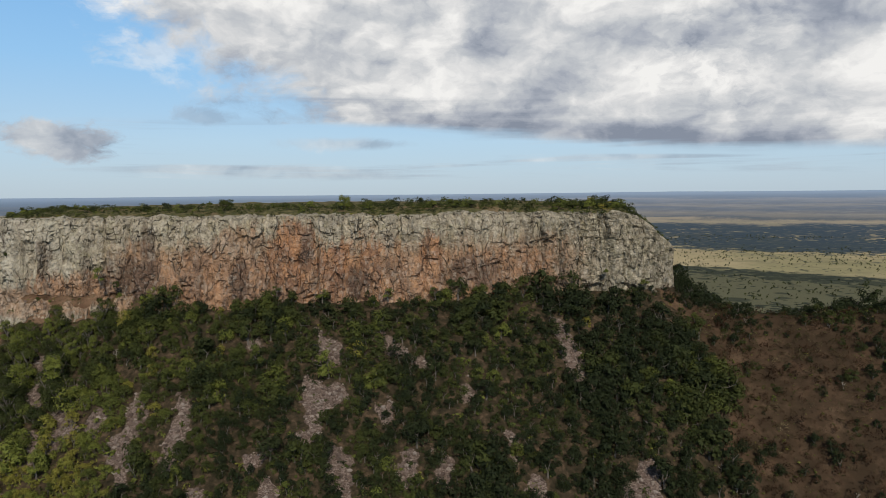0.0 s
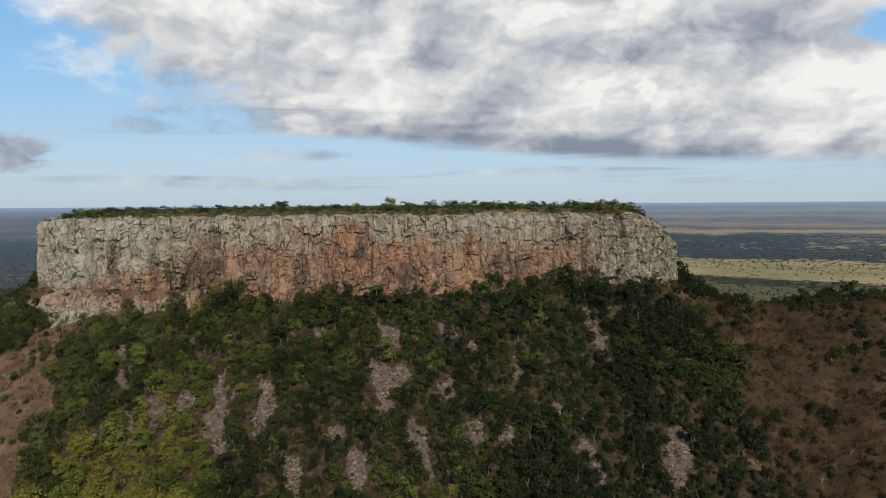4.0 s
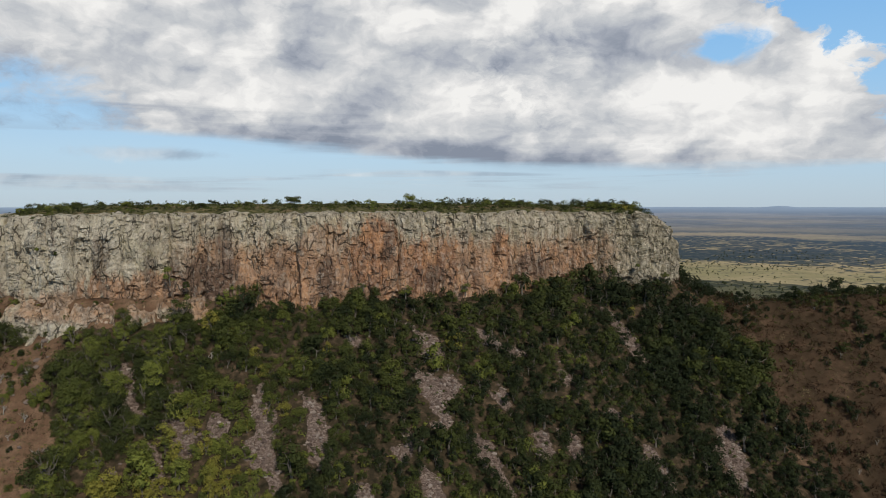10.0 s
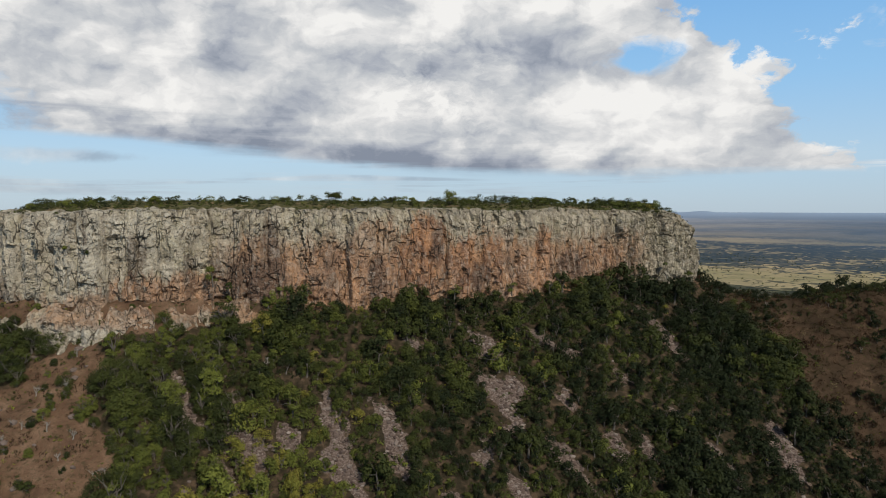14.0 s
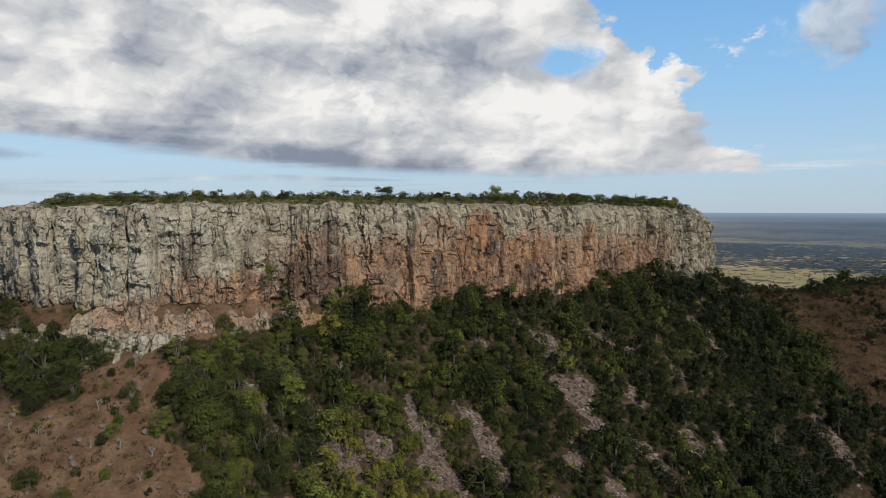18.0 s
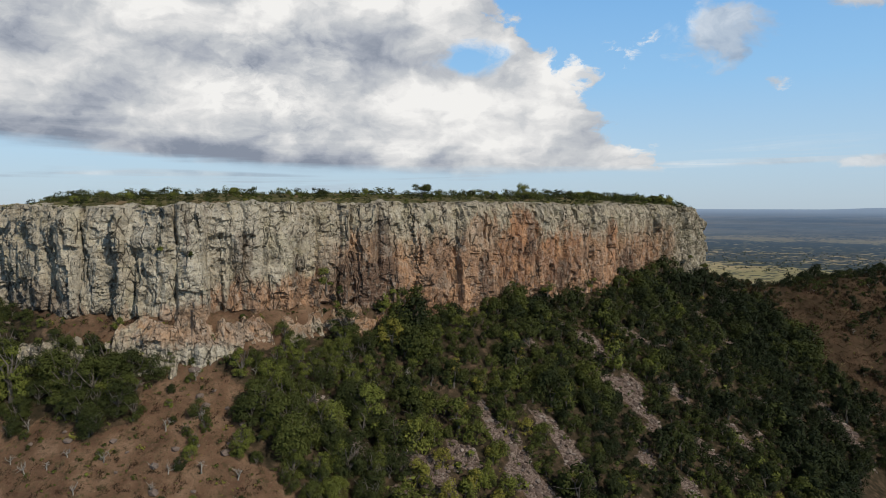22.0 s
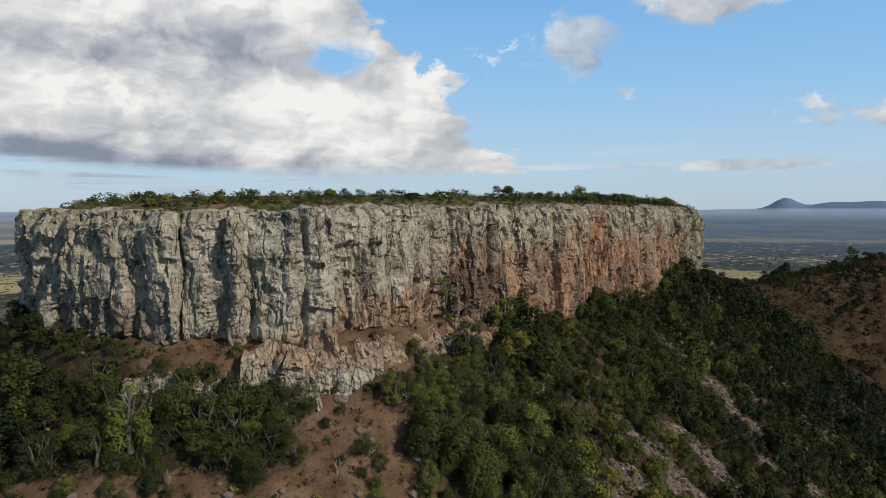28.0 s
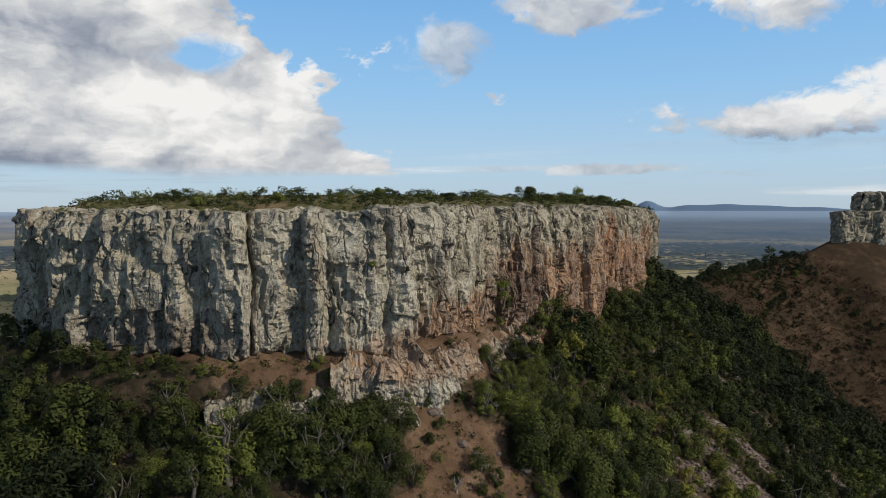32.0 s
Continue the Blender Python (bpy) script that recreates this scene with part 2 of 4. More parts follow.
def rock_look(n, p):
    """Weathered rhyolite: grey and lichened outside, orange and red-brown where slabs fell, cracked into blocks."""
    xyz = n.put("ShaderNodeSeparateXYZ", i0=p)
    x, z = xyz.outputs[0], xyz.outputs[2]
    bent = n.put("ShaderNodeVectorMath", op="MULTIPLY_ADD", i0=n.put("ShaderNodeTexNoise", Vector=p, Scale=0.35, Detail=4.0).outputs[1], i1=(2.2, 2.2, 2.2), i2=p).outputs[0]
    tall = n.stretch(p, 1.0, 1.0, 0.3)
    grain = n.noise(p, 2.2, 6.0, 0.65)
    blot = n.noise(p, 0.5, 5.0, 0.6)
    streak = n.noise(n.stretch(bent, 1.0, 1.0, 0.12), 0.55, 5.0, 0.62, 0.3)
    broad = n.noise(n.stretch(p, 1.0, 1.0, 0.6), 0.085, 6.0, 0.66)
    # blocks parted by cracks, at two sizes
    slab = n.stretch(bent, 1.0, 1.0, 0.26)
    crack = n.put("ShaderNodeTexVoronoi", feature="DISTANCE_TO_EDGE", Vector=slab, Scale=0.30).outputs[0]
    chink = n.put("ShaderNodeTexVoronoi", feature="DISTANCE_TO_EDGE", Vector=n.stretch(bent, 1.0, 1.0, 0.62), Scale=0.95).outputs[0]
    block = n.put("ShaderNodeSeparateColor", i0=n.put("ShaderNodeTexVoronoi", Vector=slab, Scale=0.30).outputs[1]).outputs[0]
    bit = n.put("ShaderNodeSeparateColor", i0=n.put("ShaderNodeTexVoronoi", Vector=n.stretch(bent, 1.0, 1.0, 0.62), Scale=0.95).outputs[1]).outputs[1]
    grey = n.put("ShaderNodeValToRGB", i0=n.noise(n.stretch(p, 1.0, 1.0, 0.7), 0.55, 8.0, 0.74), stops=[(0.28, (0.125, 0.105, 0.078)), (0.42, (0.285, 0.243, 0.18)), (0.56, (0.42, 0.365, 0.277)), (0.72, (0.60, 0.53, 0.42))]).outputs[0]
    grey = n.mix(n.step(n.noise(p, 0.28, 5.0, 0.65), 0.50, 0.66, 0.0, 0.4), grey, (0.36, 0.32, 0.185))
    grey = n.mix(n.step(broad, 0.47, 0.32, 0.0, 0.6), grey, (0.175, 0.155, 0.115))
    grey = n.mix(n.step(broad, 0.54, 0.68, 0.0, 0.5), grey, n.mix(grain, (0.28, 0.25, 0.15), (0.54, 0.49, 0.35)))
    bleached = n.math("MULTIPLY", n.math("MULTIPLY", n.step(x, -112.0, -136.0, 0.05, 0.75), n.step(x, -174.0, -160.0, 0.3, 1.0)), n.step(n.noise(n.stretch(p, 1.0, 1.0, 0.4), 0.15, 6.0, 0.65), 0.42, 0.58))
    grey = n.mix(bleached, grey, n.mix(n.noise(tall, 0.9, 5.0, 0.65), (0.34, 0.305, 0.235), (0.62, 0.57, 0.47)))
    warm = n.put("ShaderNodeValToRGB", i0=n.noise(n.stretch(bent, 1.0, 1.0, 0.35), 0.28, 7.0, 0.7), stops=[(0.3, (0.14, 0.078, 0.052)), (0.45, (0.28, 0.15, 0.09)), (0.58, (0.41, 0.212, 0.108)), (0.75, (0.48, 0.30, 0.19))]).outputs[0]
    frayed = n.math("ADD", n.math("MULTIPLY", n.math("SUBTRACT", n.noise(n.stretch(bent, 1.0, 1.0, 0.5), 0.16, 6.0, 0.65), 0.5), 2.6), n.math("MULTIPLY", n.math("SUBTRACT", streak, 0.5), 1.8))

    def patch(at, level, wide, high, gain=1.0):
        da = n.math("DIVIDE", n.math("SUBTRACT", x, at), wide)
        dz = n.math("DIVIDE", n.math("SUBTRACT", z, level), high)
        r = n.math("SQRT", n.math("ADD", n.math("MULTIPLY", da, da), n.math("MULTIPLY", dz, dz)))
        return n.step(n.math("ADD", r, frayed), 1.5, 0.85, 0.0, gain)

    # bare warm stone where slabs came away, dark rust where water runs
    rust = n.math("MULTIPLY", n.math("MULTIPLY", n.step(x, -118.0, -98.0), n.step(x, 66.0, 40.0)), n.step(n.math("ADD", n.math("MULTIPLY", frayed, 7.0), z), 108.0, 97.0, 0.0, 0.85))
    for at, level, wide, high, gain in ((-45.0, 98.0, 8.0, 10.0, 1.0), (-32.0, 94.0, 8.0, 9.0, 1.0), (-20.0, 96.0, 4.0, 8.0, 1.0), (1.0, 97.0, 4.5, 7.0, 0.95), (36.0, 92.0, 6.0, 6.0, 0.9), (-122.0, 88.5, 15.0, 5.0, 0.8), (-78.0, 90.0, 13.0, 8.0, 0.8), (-100.0, 100.0, 6.0, 5.0, 0.7), (-62.0, 103.0, 6.0, 6.0, 0.6), (-134.0, 84.5, 24.0, 4.0, 0.6)):
        rust = n.math("MAXIMUM", rust, patch(at, level, wide, high, gain))
    c = n.mix(rust, grey, warm)
    dark = n.math("MULTIPLY", n.step(streak, 0.57, 0.68), n.step(n.noise(tall, 0.06, 3.0), 0.44, 0.6, 0.0, 0.6))
    for at, level, wide, high, gain in ((-99.0, 92.0, 8.0, 6.5, 0.9), (-63.0, 91.0, 2.6, 7.0, 0.9), (-95.0, 104.0, 2.4, 5.0, 0.7), (-25.0, 90.0, 3.5, 5.0, 0.85), (-41.0, 101.0, 1.7, 6.5, 0.7), (14.0, 92.0, 8.0, 4.0, 0.8), (-132.0, 100.0, 2.2, 5.0, 0.6), (-118.0, 93.0, 1.6, 6.0, 0.6), (-174.0, 88.0, 6.0, 5.0, 0.7)):
        dark = n.math("MAXIMUM", dark, patch(at, level, wide, high, gain))
    c = n.mix(n.math("MULTIPLY", dark, 0.85), c, n.mix(grain, (0.055, 0.034, 0.027), (0.13, 0.08, 0.062)))
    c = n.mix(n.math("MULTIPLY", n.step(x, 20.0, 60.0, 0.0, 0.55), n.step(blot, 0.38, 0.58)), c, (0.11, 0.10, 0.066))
    crust = n.math("MULTIPLY", n.math("MULTIPLY", n.step(z, 83.5, 79.5), n.math("MULTIPLY", n.step(x, -95.0, -110.0), n.step(x, -190.0, -186.0))), n.step(n.noise(p, 0.9, 6.0, 0.7), 0.42, 0.56))
    c = n.mix(n.math("MULTIPLY", crust, 0.4), c, (0.30, 0.27, 0.225))
    # each block weathers a little differently
    c = n.mix(n.math("MULTIPLY", block, 0.3), c, n.mix(0.6, c, (0.10, 0.085, 0.065)))
    c = n.mix(n.step(bit, 0.55, 1.0, 0.0, 0.4), c, n.mix(0.5, c, (0.58, 0.54, 0.46)))
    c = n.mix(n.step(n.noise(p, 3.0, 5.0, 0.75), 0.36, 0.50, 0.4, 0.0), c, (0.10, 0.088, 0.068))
    c = n.mix(n.step(n.noise(p, 2.4, 6.0, 0.75), 0.58, 0.68, 0.0, 0.5), c, (0.60, 0.57, 0.50))
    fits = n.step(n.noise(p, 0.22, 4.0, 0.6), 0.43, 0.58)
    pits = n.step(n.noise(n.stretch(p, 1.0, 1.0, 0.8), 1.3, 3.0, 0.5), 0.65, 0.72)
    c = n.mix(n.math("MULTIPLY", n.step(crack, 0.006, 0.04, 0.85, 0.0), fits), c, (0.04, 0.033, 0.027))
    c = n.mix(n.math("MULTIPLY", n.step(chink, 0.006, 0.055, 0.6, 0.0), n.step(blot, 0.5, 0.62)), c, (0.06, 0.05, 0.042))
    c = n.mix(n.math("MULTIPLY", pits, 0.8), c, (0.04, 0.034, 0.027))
    high = n.math("ADD", n.math("ADD", n.math("MULTIPLY", grain, 0.9), n.math("MULTIPLY", blot, 1.2)), n.math("ADD", n.math("MULTIPLY", n.step(crack, 0.0, 0.06, 0.0, 1.1), fits), n.math("ADD", n.math("MULTIPLY", n.step(chink, 0.0, 0.08, 0.0, 0.5), n.step(blot, 0.48, 0.6)), n.math("ADD", n.math("MULTIPLY", block, 0.8), n.math("ADD", n.math("MULTIPLY", bit, 0.45), n.math("MULTIPLY", pits, -0.8))))))
    return c, high, 0.9, 0.38


def strip(n, v):
    """Thin rings of lighter ground at uneven distances."""
    return n.noise(n.put("ShaderNodeCombineXYZ", i0=n.math("MULTIPLY", v, 60.0), i1=0.0, i2=0.0).outputs[0], 1.0, 2.0)


def ground_look(n, p):
    """Red soil, dry grass and litter on the slopes; scree where the masks say so; grassland and bush on the plain, with
    haze and cloud shade painted in.
    """
    soil_mask = n.put("ShaderNodeAttribute", attr="soil").outputs["Fac"]
    scree_mask = n.put("ShaderNodeAttribute", attr="scree").outputs["Fac"]
    plain_mask = n.put("ShaderNodeAttribute", attr="plain").outputs["Fac"]
    far = n.put("ShaderNodeAttribute", attr="far").outputs["Fac"]
    grain = n.noise(p, 1.6, 6.0, 0.7)
    tuft = n.noise(p, 3.2, 4.0, 0.7)
    blot = n.noise(p, 0.16, 5.0, 0.6)
    litter = n.put("ShaderNodeValToRGB", i0=n.noise(p, 0.5, 6.0, 0.65), stops=[(0.3, (0.016, 0.015, 0.009)), (0.5, (0.042, 0.032, 0.02)), (0.7, (0.105, 0.07, 0.045))]).outputs[0]
    soil = n.put("ShaderNodeValToRGB", i0=blot, stops=[(0.3, (0.075, 0.042, 0.027)), (0.5, (0.128, 0.075, 0.047)), (0.68, (0.20, 0.128, 0.084))]).outputs[0]
    soil = n.mix(n.step(grain, 0.5, 0.66, 0.0, 0.6), soil, (0.10, 0.078, 0.045))
    soil = n.mix(n.step(tuft, 0.54, 0.66, 0.0, 0.65), soil, (0.05, 0.042, 0.024))
    soil = n.mix(n.step(tuft, 0.3, 0.4, 0.45, 0.0), soil, (0.34, 0.26, 0.19))
    soil = n.mix(n.step(n.noise(p, 0.75, 6.0, 0.72), 0.52, 0.64, 0.0, 0.75), soil, (0.06, 0.046, 0.024))
    # shade of cloud over the eastern slope, painted into its brown soil
    burnt = n.math("MULTIPLY", n.put("ShaderNodeAttribute", attr="burnt").outputs["Fac"], n.step(n.noise(p, 0.09, 5.0, 0.65), 0.34, 0.56, 0.6, 1.0))
    c = n.mix(n.step(n.math("ADD", soil_mask, n.math("MULTIPLY", n.math("SUBTRACT", grain, 0.5), 0.6)), 0.35, 0.6), litter, n.mix(burnt, soil, n.mix(blot, (0.026, 0.018, 0.012), (0.060, 0.040, 0.024))))
    stones = n.put("ShaderNodeTexVoronoi", Vector=p, Scale=3.2)
    shade = n.put("ShaderNodeValToRGB", i0=n.put("ShaderNodeSeparateColor", i0=stones.outputs[1]).outputs[0], stops=[(0.0, (0.07, 0.05, 0.04)), (0.5, (0.125, 0.09, 0.075)), (1.0, (0.21, 0.165, 0.14))]).outputs[0]
    c = n.mix(n.step(n.math("ADD", scree_mask, n.math("MULTIPLY", n.math("SUBTRACT", n.noise(p, 0.7, 4.0), 0.5), 0.9)), 0.4, 0.6), c, shade)
    # the plain: olive fields, straw grass and dark woodland in long belts; cloud shadow and blue distance haze painted
    # in
    ring = n.put("ShaderNodeAttribute", attr="ring").outputs["Fac"]
    wob = n.noise(n.stretch(p, 0.0022, 0.0022, 0.0), 1.0, 6.0, 0.62)
    speck = n.noise(n.stretch(p, 0.011, 0.011, 0.0), 1.0, 11.0, 0.82)
    pos = n.put("ShaderNodeSeparateXYZ", i0=p)
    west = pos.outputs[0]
    along = n.math("ADD", ring, n.math("ADD", n.math("MULTIPLY", n.math("SUBTRACT", wob, 0.5), 0.09), n.math("MULTIPLY", n.math("SUBTRACT", speck, 0.5), 0.03)))
    bush_and_shade = n.put("ShaderNodeValToRGB", i0=along, stops=[(0.40, 0.8), (0.445, 0.4), (0.50, 0.35), (0.512, 0.85), (0.532, 0.8), (0.542, 0.08), (0.605, 0.15), (0.625, 0.85), (0.64, 1.0), (0.722, 1.0), (0.732, 0.1), (0.742, 0.25), (0.752, 0.85), (0.775, 0.35), (0.80, 0.8), (0.815, 0.25), (0.84, 0.7), (0.86, 0.2), (0.885, 0.85), (0.92, 0.7)]).outputs[0]
    bush_and_shade = n.math("MAXIMUM", bush_and_shade, n.math("MULTIPLY", n.step(west, 200.0, -150.0), n.step(along, 0.75, 0.73, 0.0, 0.8)))
    bearing = n.math("MULTIPLY", n.math("ARCTAN2", n.math("ADD", west, 60.0), n.math("SUBTRACT", pos.outputs[1], 330.0)), 57.2958)
    bush_and_shade = n.math("MAXIMUM", bush_and_shade, n.math("MULTIPLY", n.step(bearing, 40.0, 58.0), n.step(n.math("ADD", wob, n.math("MULTIPLY", strip(n, along), 0.5)), 0.62, 0.78, 0.9, 0.25)))
    crowns = n.put("ShaderNodeTexVoronoi", Vector=n.stretch(p, 0.075, 0.075, 0.0), Scale=1.0).outputs[0]
    clump = n.put("ShaderNodeTexVoronoi", Vector=n.stretch(p, 0.022, 0.022, 0.0), Scale=1.0).outputs[0]
    full = n.math("ADD", n.math("MULTIPLY", bush_and_shade, 0.62), n.math("ADD", 0.06, n.math("MULTIPLY", n.math("SUBTRACT", wob, 0.5), 1.1)))
    dots = n.math("MAXIMUM", n.step(n.math("SUBTRACT", full, crowns), -0.06, 0.06), n.step(n.math("SUBTRACT", full, clump), -0.02, 0.1, 0.0, 0.8))
    # near olive fields carry cloud shadow in their darker colour
    grass = n.mix(n.step(ring, 0.525, 0.54), (0.12, 0.115, 0.068), n.mix(n.step(wob, 0.4, 0.6), (0.44, 0.35, 0.205), (0.29, 0.255, 0.135)))
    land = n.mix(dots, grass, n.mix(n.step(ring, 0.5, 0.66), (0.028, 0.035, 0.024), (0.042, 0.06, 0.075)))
    land = n.mix(n.step(speck, 0.45, 0.6, 0.0, 0.3), land, (0.095, 0.098, 0.065))
    # cloud shadow on the western plain, painted as a dark blue tint
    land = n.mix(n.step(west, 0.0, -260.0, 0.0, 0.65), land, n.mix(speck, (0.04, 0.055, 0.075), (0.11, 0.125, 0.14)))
    # far land blued and paled by ring and bearing: air haze put into the colour
    farland = n.mix(bush_and_shade, n.mix(n.step(ring, 0.74, 0.88), (0.40, 0.335, 0.255), (0.36, 0.345, 0.345)), n.mix(n.step(ring, 0.7, 0.85), (0.05, 0.078, 0.115), (0.125, 0.185, 0.275)))
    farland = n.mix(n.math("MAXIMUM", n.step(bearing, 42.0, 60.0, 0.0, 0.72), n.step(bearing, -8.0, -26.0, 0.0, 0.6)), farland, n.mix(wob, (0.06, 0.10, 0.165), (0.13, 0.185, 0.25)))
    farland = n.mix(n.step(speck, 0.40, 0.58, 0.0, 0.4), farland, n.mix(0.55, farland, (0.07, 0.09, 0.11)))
    # horizon and hills take painted haze colours
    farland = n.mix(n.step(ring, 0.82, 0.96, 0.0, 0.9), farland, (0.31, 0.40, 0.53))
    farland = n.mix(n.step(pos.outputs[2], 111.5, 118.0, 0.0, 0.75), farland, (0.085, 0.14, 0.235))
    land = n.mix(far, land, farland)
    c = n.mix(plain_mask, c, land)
    return c, n.math("ADD", grain, n.math("MULTIPLY", stones.outputs[0], n.math("MULTIPLY", scree_mask, -1.2))), 0.7, 0.25


def leaf_look(lo, hi, source):
    def build(n, p):
        isle = n.put("ShaderNodeNewGeometry").outputs["Random Per Island"]
        if source == "object":
            own = n.math("MULTIPLY_ADD", n.put("ShaderNodeObjectInfo").outputs["Random"], 0.72, 0.12)
        else:
            own = n.put("ShaderNodeAttribute", attr="tint").outputs["Fac"]
        ramp = n.put("ShaderNodeValToRGB", i0=own, stops=[(0.0, lo), (0.5, tuple(a * 0.66 + b * 0.34 for a, b in zip(lo, hi))), (0.85, hi), (0.97, (0.20, 0.16, 0.03))]).outputs[0]
        c = n.mix(n.math("MULTIPLY", isle, 0.25), ramp, n.mix(0.35, ramp, (0.13, 0.15, 0.04)))
        return n.mix(n.step(isle, 0.55, 1.0, 0.0, 0.4), c, (0.02, 0.03, 0.012)), None
    return build


def wood_look(n, p):
    g = n.noise(n.stretch(p, 1.0, 1.0, 0.3), 4.0, 5.0)
    return n.mix(g, (0.05, 0.042, 0.034), (0.17, 0.15, 0.13)), g, 0.5, 0.05


def dead_look(n, p):
    g = n.noise(n.stretch(p, 1.0, 1.0, 0.3), 3.0, 4.0)
    return n.mix(g, (0.12, 0.105, 0.09), (0.36, 0.33, 0.29)), g, 0.4, 0.05


def turf_look(n, p):
    g = n.noise(p, 0.5, 6.0, 0.7)
    b = n.noise(p, 0.07, 4.0)
    c = n.put("ShaderNodeValToRGB", i0=g, stops=[(0.3, (0.03, 0.034, 0.014)), (0.5, (0.085, 0.08, 0.036)), (0.7, (0.20, 0.16, 0.08))]).outputs[0]
    return n.mix(n.step(b, 0.5, 0.66, 0.0, 0.7), c, (0.22, 0.15, 0.09)), g, 0.8, 0.3


def stone_look(n, p):
    own = n.put("ShaderNodeNewGeometry").outputs["Random Per Island"]
    g = n.noise(p, 3.0, 5.0)
    c = n.put("ShaderNodeValToRGB", i0=own, stops=[(0.0, (0.07, 0.048, 0.04)), (0.5, (0.13, 0.095, 0.08)), (1.0, (0.27, 0.225, 0.195))]).outputs[0]
    return n.mix(n.step(g, 0.4, 0.7, 0.0, 0.4), c, (0.12, 0.10, 0.085)), g, 0.6, 0.08


def dry_look(n, p):
    own = n.put("ShaderNodeAttribute", attr="tint").outputs["Fac"]
    c = n.put("ShaderNodeValToRGB", i0=own, stops=[(0.0, (0.022, 0.014, 0.009)), (0.4, (0.05, 0.028, 0.017)), (0.7, (0.06, 0.05, 0.025)), (1.0, (0.13, 0.10, 0.055))]).outputs[0]
    return c, None


DRY = material("dry_brush", dry_look, 0.9, 0.03)
STONE = material("scree_stone", stone_look)
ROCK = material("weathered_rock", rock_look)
GROUND = material("ground", ground_look, 0.95, 0.04)
LEAF = material("leaves", leaf_look((0.012, 0.0165, 0.008), (0.125, 0.138, 0.028), "object"), 0.7, 0.08)
LEAVES = material("woodland_leaves", leaf_look((0.012, 0.0165, 0.008), (0.125, 0.138, 0.028), "tint"), 0.7, 0.08)
WOOD = material("bark", wood_look)
DEAD = material("bleached_wood", dead_look)
TURF = material("dry_turf", turf_look, 0.95, 0.04)

# ---------------------------------------------------------------- helpers for shapes


def lattice(ix, iy, iz):
    h = (ix.astype(np.int64) * 374761393 + iy.astype(np.int64) * 668265263 + iz.astype(np.int64) * 2147483647 + 1274126177) & 0xFFFFFFFF
    h = ((h ^ (h >> 13)) * 1274126177) & 0xFFFFFFFF
    return ((h ^ (h >> 16)) & 0xFFFF) / 65535.0


def value_noise(x, y, z=0.0):
    x, y, z = np.broadcast_arrays(np.asarray(x, float), np.asarray(y, float), np.asarray(z, float))
    ix, iy, iz = np.floor(x), np.floor(y), np.floor(z)
    fx, fy, fz = x - ix, y - iy, z - iz
    fx, fy, fz = fx * fx * (3 - 2 * fx), fy * fy * (3 - 2 * fy), fz * fz * (3 - 2 * fz)
    total = 0.0
    for a in (0, 1):
        for b in (0, 1):
            for c in (0, 1):
                w = (fx if a else 1 - fx) * (fy if b else 1 - fy) * (fz if c else 1 - fz)
                total = total + w * lattice(ix + a, iy + b, iz + c)
    return total * 2 - 1


def fbm(x, y, z=0.0, octaves=4, gain=0.5):
    total, amp = 0.0, 1.0
    for k in range(octaves):
        total = total + amp * value_noise(np.asarray(x) * 2 ** k + 17.3 * k, np.asarray(y) * 2 ** k - 9.1 * k, np.asarray(z) * 2 ** k + 4.7 * k)
        amp *= gain
    return total


def ramp01(v, lo, hi):
    t = np.clip((v - lo) / (hi - lo), 0, 1)
    return t * t * (3 - 2 * t)


def curve_through(points, steps, closed=True):
    """Catmull-Rom curve through plan points."""
    pts, out, count = np.array(points, float), [], len(points)
    for i in range(count if closed else count - 1):
        if closed:
            a, b, c, d = (pts[(i + k) % count] for k in (-1, 0, 1, 2))
        else:
            a, b, c, d = pts[max(i - 1, 0)], pts[i], pts[i + 1], pts[min(i + 2, count - 1)]
        for k in range(steps):
            t = k / steps
            out.append(0.5 * (2 * b + (c - a) * t + (2 * a - 5 * b + 4 * c - d) * t * t + (3 * b - a - 3 * c + d) * t ** 3))
    return np.array(out)


def outside(poly, x, y):
    """Distance to a closed plan line, negative inside."""
    best, inside = np.full(np.shape(x), 1e9), np.zeros(np.shape(x), bool)
    for (ax, ay), (bx, by) in zip(poly, np.roll(poly, -1, 0)):
        dx, dy = bx - ax, by - ay
        t = np.clip(((x - ax) * dx + (y - ay) * dy) / (dx * dx + dy * dy + 1e-9), 0, 1)
        best = np.minimum(best, (x - ax - t * dx) ** 2 + (y - ay - t * dy) ** 2)
        cross = ((ay > y) != (by > y)) & (x < (bx - ax) * (y - ay) / (by - ay + 1e-12) + ax)
        inside ^= cross
    return np.where(inside, -1, 1) * np.sqrt(best)


def mesh_of(name, verts, faces, mat, smooth=False, **attributes):
    """A mesh from arrays; faces is an (n, 3) or (n, 4) array."""
    verts, faces = np.asarray(verts, np.float32), np.asarray(faces, np.int32)
    me = bpy.data.meshes.new(name)
    k = faces.shape[1]
    me.vertices.add(len(verts))
    me.vertices.foreach_set("co", verts.ravel())
    me.loops.add(faces.size)
    me.loops.foreach_set("vertex_index", faces.ravel())
    me.polygons.add(len(faces))
    me.polygons.foreach_set("loop_start", np.arange(0, faces.size, k, dtype=np.int32))
    me.polygons.foreach_set("use_smooth", np.full(len(faces), smooth))
    for key, values in attributes.items():
        me.attributes.new(key, "FLOAT", "POINT").data.foreach_set("value", np.asarray(values, np.float32))
    me.update(calc_edges=True)
    me.validate()
    me.materials.append(mat)
    return me


